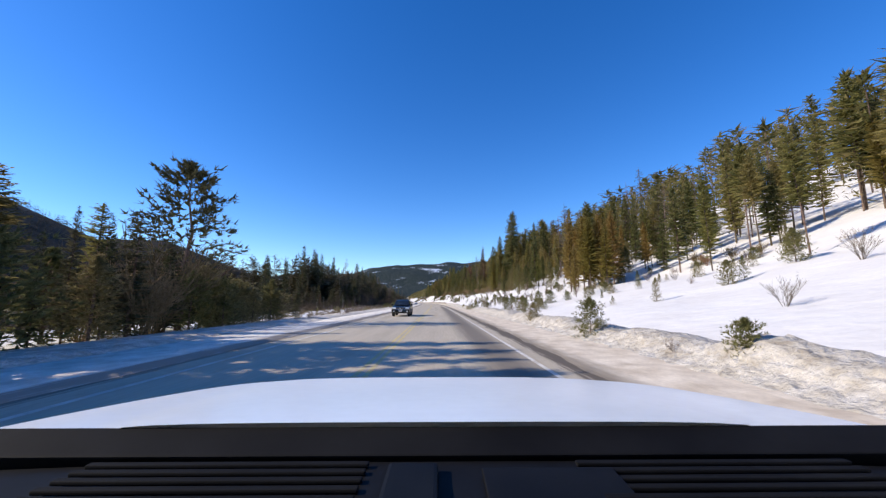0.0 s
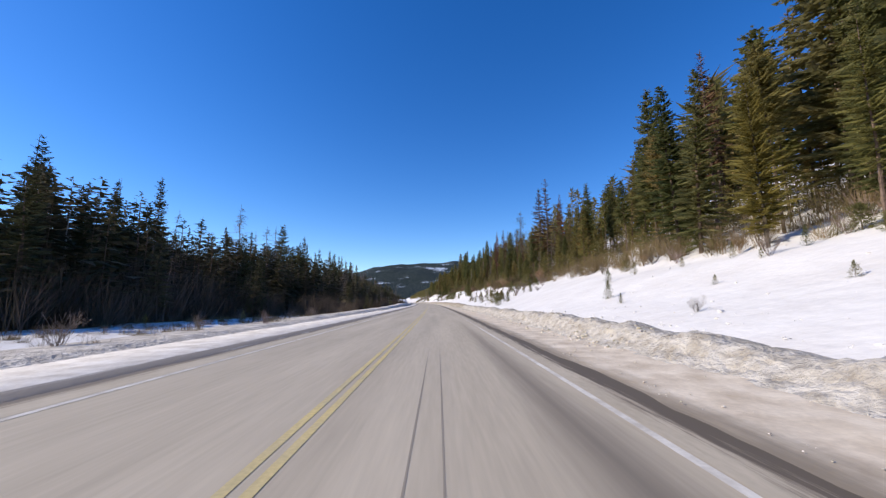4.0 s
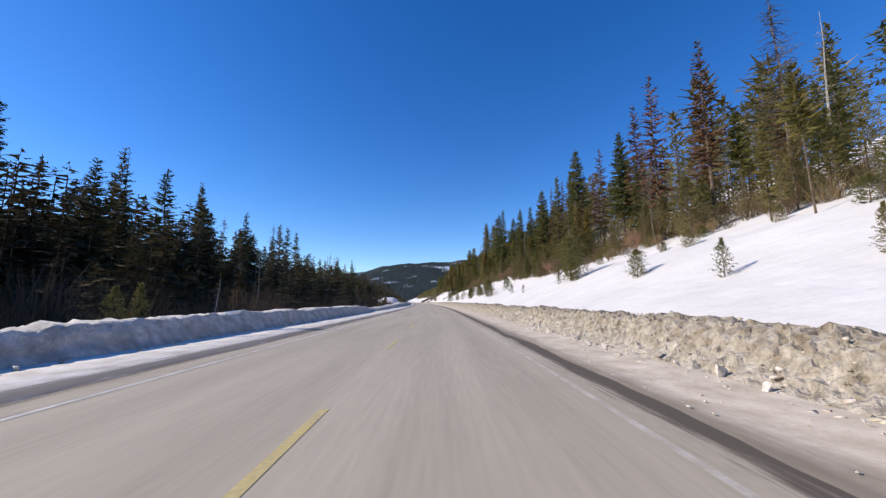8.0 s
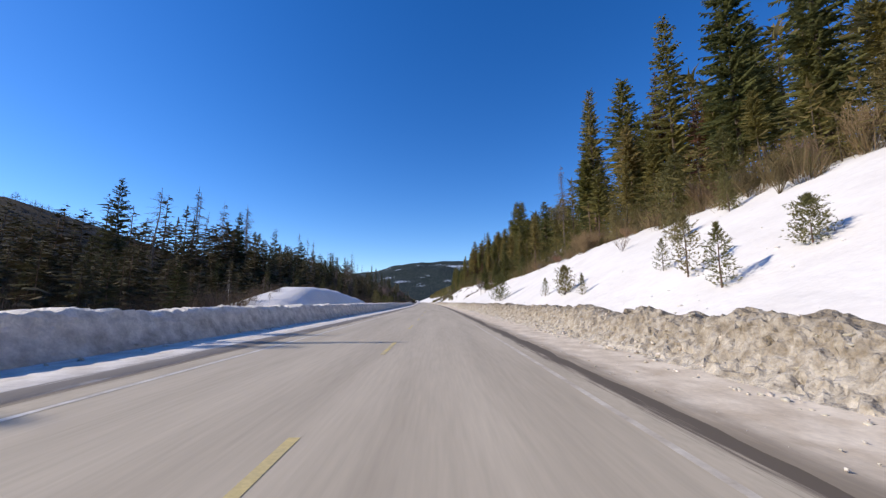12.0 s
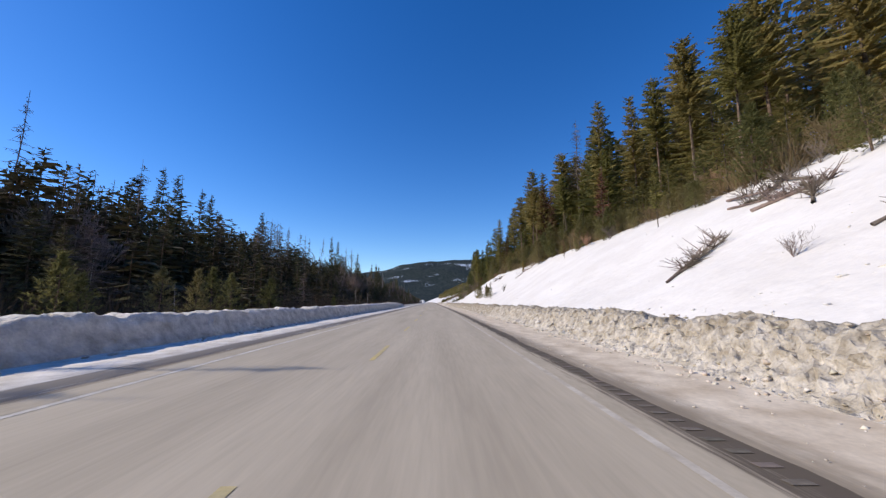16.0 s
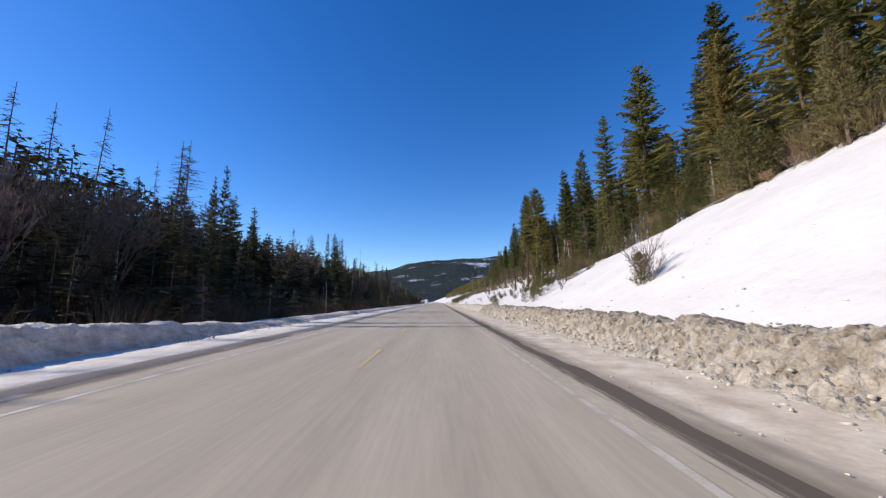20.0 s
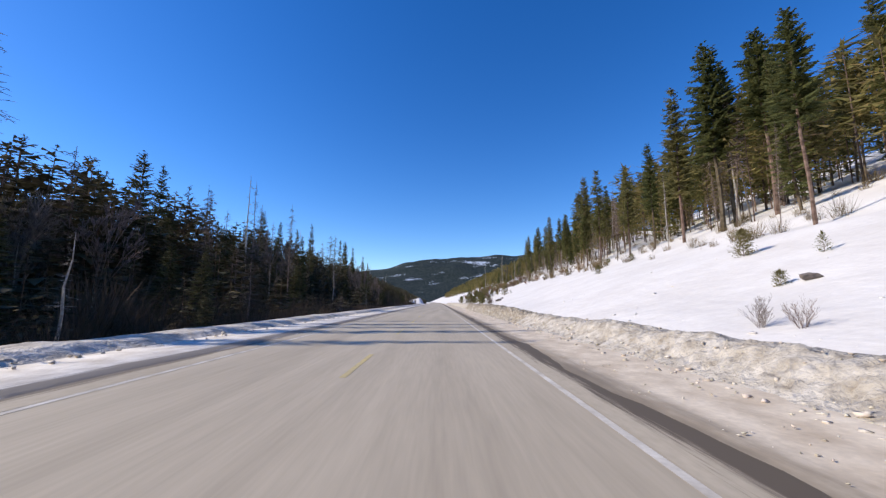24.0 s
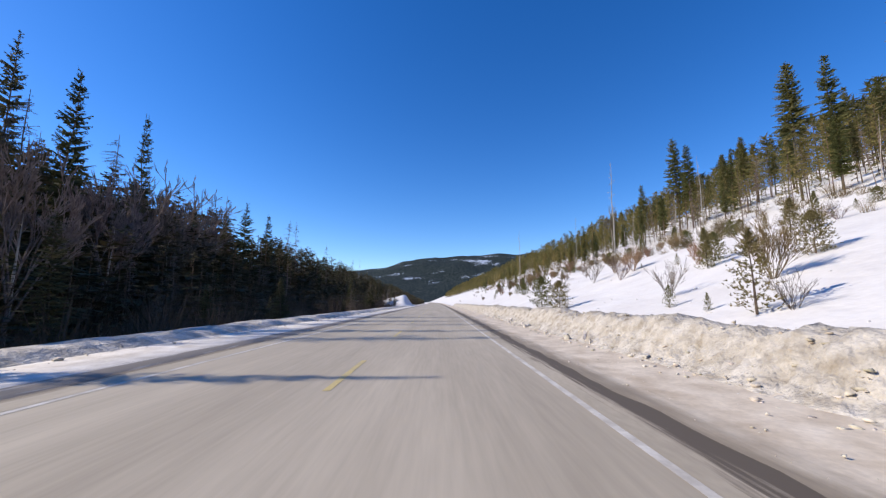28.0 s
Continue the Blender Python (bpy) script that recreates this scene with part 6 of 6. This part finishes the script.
def curved(bm, bow=0.13, crown=0.045, cuts=9):
    """Rounds a vehicle's panel: its front bows back towards the sides and its top is crowned."""
    bmesh.ops.subdivide_edges(bm, edges=[e for e in bm.edges if abs(e.verts[0].co.x - e.verts[1].co.x) > 0.25], cuts=cuts, use_grid_fill=True)
    for v in bm.verts:
        f = (abs(v.co.x) / 0.98) ** 2.2
        v.co.y += bow * f * max(0.0, 1 - max(0.0, v.co.y) / 2.6)
        v.co.z -= crown * f * max(0.0, min(1.0, (v.co.z - 0.85) / 0.2))
    return bm


def panel(name, bm, material, parent, label=""):
    """A part with softly shaded faces and crisp creases."""
    ob = part(name, bm, material, parent, label)
    ob.data.shade_smooth()
    ob.data.set_sharp_from_angle(angle=radians(28))
    return ob


def pickup(s, o):
    """A crew-cab pickup whose front looks back down the road; local y runs from its front (0) to its tail."""
    root = new("pickup_truck")
    root.matrix_basis = Matrix.Translation(at(s, o, 0.0)) @ Matrix.Rotation(heading(s), 4, "Z") @ Matrix.Scale(0.87, 4)
    tagged(root, "dark dirty crew-cab pickup truck driving on the opposite lane", "truck")
    round_in = lambda z: 0.10 * max(0, (z - 0.80)) + 0.10 * max(0, 0.55 - z)
    body = [(0.06, 0.40), (0.0, 0.60), (0.02, 0.86), (0.07, 0.96), (0.20, 1.03), (1.18, 1.16), (1.42, 1.18), (5.15, 1.14), (5.22, 0.62), (5.12, 0.45), (4.75, 0.42), (4.70, 0.74), (4.52, 0.88), (4.20, 0.93), (3.88, 0.88), (3.70, 0.74),
            (3.64, 0.40), (1.54, 0.40), (1.47, 0.74), (1.29, 0.88), (0.97, 0.93), (0.65, 0.88), (0.48, 0.74), (0.42, 0.40)]
    panel("body", curved(prism(body, -0.98, 0.98, 0.03, round_in)), M["black_paint"], root, "black body with road dirt on the sides")
    part("floor_pan", prism([(0.3, 0.34), (5.0, 0.34), (5.0, 0.6), (0.3, 0.6)], -0.8, 0.8), M["rubber"], root)
    cab_in = lambda z: 0.07 + 0.36 * max(0, (z - 1.14))
    panel("cab", curved(prism([(1.20, 1.12), (1.62, 1.42), (2.05, 1.70), (2.40, 1.79), (3.35, 1.79), (3.70, 1.72), (4.10, 1.12)], -0.97, 0.97, 0.04, cab_in), 0.14, 0.05), M["black_paint"], root)
    panel("windscreen", curved(prism([(1.29, 1.19), (1.64, 1.445), (2.03, 1.695), (2.00, 1.715), (1.60, 1.465), (1.25, 1.21)], -0.84, 0.84, 0.0, lambda z: 0.34 * max(0, z - 1.18)), 0.14, 0.05), M["dark_glass"], root, "dark glossy windscreen")
    for x in (-0.45, 0.30):
        verts, faces = [], []
        tube(verts, faces, (x, 1.24, 1.205), (x + 0.42, 1.40, 1.335), 0.009, 0.006, 4)
        part("wiper", data("wiper", verts, faces, M["rubber"]), None, root)
    for side in (-1, 1):
        for y0, y1 in ((1.75, 2.62), (2.70, 3.55)):
            bm = bmesh.new()
            low, high = 0.895, 0.725
            pts = [(side * low, y0 if y0 > 2 else 1.66, 1.20), (side * low, y1, 1.20), (side * high, y1 - 0.02, 1.67), (side * high, y0 + (0.46 if y0 < 2 else 0.02), 1.67)]
            f = bm.faces.new([bm.verts.new(p) for p in pts])
            r = bmesh.ops.extrude_face_region(bm, geom=[f])
            bmesh.ops.translate(bm, verts=[v for v in r["geom"] if isinstance(v, bmesh.types.BMVert)], vec=(side * 0.016, 0, 0))
            bmesh.ops.recalc_face_normals(bm, faces=bm.faces)
            part("side_window", bm, M["dark_glass"], root, "dark side window")
        lamp = panel("headlight", prism([(0.00, 0.80), (-0.015, 0.87), (0.04, 0.96), (0.30, 0.98), (0.34, 0.90), (0.30, 0.80)], side * 0.72 - 0.21, side * 0.72 + 0.21, 0.025), M["lamp_glass"], root, "clear wrap-round headlight")
        lamp.matrix_basis = Matrix.Translation((0, 0.055, 0)) @ Matrix.Translation((side * 0.72, 0, 0)) @ Matrix.Rotation(side * 0.22, 4, "Z") @ Matrix.Translation((-side * 0.72, 0, 0))
        part("fog_lamp", disc(bmesh.new(), 0.065, 0.05, (0, 0, 0), 14), M["lamp_glass"], root, "round fog lamp").matrix_basis = Matrix.Translation((side * 0.70, -0.02, 0.56)) @ Matrix.Rotation(radians(90), 4, "Z")
        mirror = part("mirror", box(bmesh.new(), (0.22, 0.13, 0.18), (side * 1.12, 1.72, 1.25), 0.045), M["black_paint"], root)
        part("mirror_arm", box(bmesh.new(), (0.14, 0.05, 0.05), (side * 0.98, 1.74, 1.20), 0.01), M["black_paint"], mirror)
        for y in (0.97, 4.20):
            wheel(root, side * 0.83, y, 0.385)
        for y in (1.98, 2.92):
            part("door_handle", box(bmesh.new(), (0.03, 0.16, 0.03), (side * 0.985, y + 0.45, 1.04), 0.01), M["black_paint"], root)
        part("flank_dirt", prism([(1.58, 0.46), (3.60, 0.46), (3.58, 0.76), (1.62, 0.80)], side * 0.984 - 0.004, side * 0.984 + 0.004), M["dirt_film"], root, "road dirt on the door sills")
        verts, faces = [], []
        tube(verts, faces, (side * 0.66, 2.35, 1.825), (side * 0.66, 3.45, 1.815), 0.018, 0.018, 6)
        part("roof_rail", data("roof_rail", verts, faces, M["chrome"]), None, root)
    grille = part("grille", curved(box(bmesh.new(), (0.98, 0.06, 0.25), (0, 0.0, 0.86), 0.03), 0.13, 0.0, 5), M["dash_gap"], root, "dark grille with chrome bars")
    for z in (0.745, 0.82, 0.895, 0.975):
        part("grille_bar", curved(box(bmesh.new(), (1.04 if z in (0.745, 0.975) else 0.94, 0.05, 0.024), (0, -0.03, z), 0.007), 0.13, 0.0, 5), M["chrome"], grille)
    part("badge", disc(bmesh.new(), 0.06, 0.03, (0, 0, 0), 16), M["chrome"], grille).matrix_basis = Matrix.Translation((0, -0.06, 0.86)) @ Matrix.Rotation(radians(90), 4, "Z")
    bumper = panel("bumper", curved(prism([(-0.03, 0.40), (-0.08, 0.50), (-0.07, 0.66), (0.02, 0.72), (0.12, 0.70), (0.12, 0.40)], -0.95, 0.95, 0.02), 0.16, 0.0), M["black_paint"], root)
    part("air_intake", curved(box(bmesh.new(), (0.95, 0.04, 0.10), (0, -0.065, 0.475), 0.015), 0.13, 0.0, 5), M["dash_gap"], bumper, "black lower air intake")
    part("number_plate", box(bmesh.new(), (0.32, 0.015, 0.16), (0, -0.10, 0.62), 0.004), M["plate"], bumper, "white number plate with a grey bar")
    part("number_bar", box(bmesh.new(), (0.22, 0.008, 0.06), (0, -0.112, 0.62)), M["dirt_film"], bumper)
    part("bed_rail", prism([(4.0, 1.12), (5.18, 1.10), (5.18, 1.17), (4.0, 1.20)], -0.96, 0.96, 0.015), M["black_paint"], root)
    return root


pickup(35.1, -3.48)


for name in ("dash", "dash_gap"):
    M[name].node_tree.nodes["Principled BSDF"].inputs["Specular IOR Level"].default_value = 0.12


def own_car():
    """The front of the white car that carries the camera, as it stands at the start; local y runs ahead from the eye's foot."""
    root = new("car")
    root.matrix_basis = Matrix.Translation(at(0, 0, 0.0)) @ Matrix.Rotation(heading(0) , 4, "Z")
    tagged(root, "white car seen over its dusty black dashboard and bonnet", "car")
    rows = []
    for j in range(25):
        u = j / 24
        row = []
        for i in range(41):
            v = -1 + 2 * i / 40
            reach = 1.52 - 0.22 * abs(v) ** 3
            y = 0.66 + (reach - 0.66) * min(1.0, u * 1.1)
            x = v * 0.95
            z = 1.160 - 0.092 * ((y - 0.66) / 0.86) ** 1.25 - 0.055 * abs(v) ** 4 - (0.010 * math.exp(-((abs(v) - 0.62) / 0.05) ** 2)) * (1 - u)
            if u * 1.1 > 1:
                y += 0.10 * (u * 1.1 - 1) * 10 * 0.6
                z -= 0.55 * ((u * 1.1 - 1) * 10) ** 1.5
            row.append((x, y, z))
        rows.append(row)
    part("bonnet", sheet("bonnet", rows, M["white_car"]), None, root, "white glossy bonnet with two soft creases")
    for side in (-1, 1):
        bm = prism([(0.66, 0.5), (0.66, 1.09), (1.25, 1.03), (1.36, 0.92), (1.40, 0.55), (1.36, 0.40), (0.66, 0.40)], side * 0.93 - 0.02, side * 0.93 + 0.02, 0.01)
        part("wing", bm, M["white_car"], root)
        tyre = part("tyre", disc(bmesh.new(), 0.33, 0.22, (side * 0.80, 0.98, 0.33), 28, 0.03), M["rubber"], root)
        part("rim", disc(bmesh.new(), 0.2, 0.03, (side * 0.92, 0.98, 0.33), 20, 0.01), M["chrome"], tyre)
    part("bulkhead", prism([(0.30, 0.30), (0.30, 1.02), (0.62, 1.06), (0.66, 1.06), (0.66, 0.30)], -0.9, 0.9), M["dash_gap"], root)
    part("cowl", prism([(0.60, 1.130), (0.665, 1.152), (0.67, 1.13), (0.62, 1.10)], -0.96, 0.96, 0.004), M["dash_gap"], root, "black trim under the windscreen")
    rows = [[(x / 20 * 0.98, 0.24 + 0.36 * j / 8, 1.075 + 0.05 * math.sin(math.pi * min(1, j / 8 * 0.62)) - 0.03 * abs(x / 20) ** 3) for x in range(-20, 21)] for j in range(9)]
    dash = part("dashboard", sheet("dashboard", rows, M["dash"]), None, root, "dusty black moulded dashboard top")
    for k in range(5):
        part("vent_slat", box(bmesh.new(), (0.40, 0.012, 0.006), (-0.30, 0.575 - 0.024 * k, 1.128), 0.002), M["dash_gap"], dash, "dark defroster slot")
        part("vent_slat", box(bmesh.new(), (0.40, 0.012, 0.006), (0.40, 0.575 - 0.024 * k, 1.128), 0.002), M["dash_gap"], dash, "dark defroster slot")
    part("sensor_cover", box(bmesh.new(), (0.07, 0.12, 0.02), (-0.035, 0.50, 1.128), 0.006), M["dash"], dash, "small black cover on the dashboard")
    part("trim_panel", prism([(0.40, 1.118), (0.55, 1.128), (0.55, 1.134), (0.40, 1.126)], 0.06, 0.24, 0.002), M["dash"], dash, "smooth panel on the dashboard")
    part("roof", box(bmesh.new(), (1.5, 1.9, 0.05), (0, -0.85, 1.52), 0.02), M["white_car"], root)
    for side in (-1, 1):
        part("door", box(bmesh.new(), (0.06, 1.6, 0.75), (side * 0.93, -0.25, 0.73), 0.02), M["white_car"], root)
        verts, faces = [], []
        tube(verts, faces, (side * 0.92, 0.58, 1.10), (side * 0.74, 0.06, 1.50), 0.035, 0.035, 8)
        part("windscreen_pillar", data("windscreen_pillar", verts, faces, M["dash_gap"]), None, root)
    return root


own_car()

# ---- fallen trunks and stones on the slope ----
M["stone"] = mat("stone", (0.10, 0.085, 0.075), (0.24, 0.20, 0.17), 2.0, 0.9, 0.04, 6.0, 12.0, 0.3)


def fallen(s0, o0, s1, o1, radius, twigs, seed):
    a, b = at(s0, o0, land(s0, o0) + radius * 0.9), at(s1, o1, land(s1, o1) + radius * 0.7)
    rng = random.Random(seed)
    verts, faces = [], []
    root = new("fallen_tree")
    root.location = a
    d = b - a
    tube(verts, faces, (0, 0, 0), d * 0.5, radius, radius * 0.75, 7)
    tube(verts, faces, d * 0.5, d, radius * 0.75, radius * 0.35, 7)
    part("trunk", data("trunk", verts, faces, M["dead_wood"]), None, root)
    verts, faces = [], []
    for _ in range(twigs):
        c = d * rng.uniform(0.25, 1.0)
        e = c + Vector((rng.uniform(-1, 1), rng.uniform(-1, 1), rng.uniform(0.0, 1.0))) * rng.uniform(0.3, 0.9)
        tube(verts, faces, c, e, 0.025, 0.008, 3)
        f = c.lerp(e, 0.6)
        tube(verts, faces, f, f + Vector((rng.uniform(-1, 1), rng.uniform(-1, 1), rng.uniform(-0.3, 0.8))) * 0.3, 0.014, 0.006, 3)
    if twigs:
        part("crown", data("crown", verts, faces, M["dead_wood"]), None, root)
    tagged(root, "grey fallen dead tree lying on the snow slope", "fallen tree")


fallen(414.8, 9.3, 416.2, 12.6, 0.06, 60, 1)
fallen(417.3, 15.6, 418.6, 19.4, 0.10, 70, 2)
fallen(415.5, 16.5, 419.5, 18.5, 0.08, 50, 3)
fallen(528.0, 20.6, 513.5, 20.2, 0.14, 6, 4)
fallen(419.3, 15.8, 415.2, 15.2, 0.07, 80, 11)
fallen(416.3, 14.4, 413.6, 15.4, 0.09, 90, 12)
fallen(412.6, 13.4, 414.6, 15.6, 0.07, 80, 13)
fallen(414.9, 9.4, 415.4, 12.2, 0.05, 70, 14)
fallen(409.0, 11.0, 408.2, 13.0, 0.05, 40, 15)
fallen(421.0, 17.2, 417.0, 16.6, 0.08, 60, 16)
fallen(495.2, 16.5, 491.7, 15.1, 0.04, 60, 17)
fallen(486.8, 15.2, 489.0, 16.4, 0.05, 50, 18)
fallen(485.6, 11.9, 484.6, 12.1, 0.10, 4, 19)
fallen(466.0, 14.5, 467.0, 16.8, 0.06, 30, 5)
fallen(468.0, 16.6, 465.0, 17.2, 0.06, 20, 6)
fallen(546.0, 15.0, 551.0, 18.0, 0.10, 16, 7)


def stone(s, o, r, flat, seed):
    me = chunk(seed, M["stone"], 22)
    ob = new("boulder", me)
    ob.matrix_basis = Matrix.Translation(at(s, o, land(s, o) + 0.25 * r)) @ Matrix.Diagonal((r, r * 0.8, r * flat, 1))
    tagged(ob, "weathered brown boulder bare of snow on the slope", "rock")


stone(658.4, 9.7, 0.55, 0.8, 3)
stone(660.2, 10.6, 0.35, 0.7, 4)
stone(612.0, 12.5, 0.35, 0.6, 5)
stone(497.0, 13.5, 0.4, 0.5, 6)
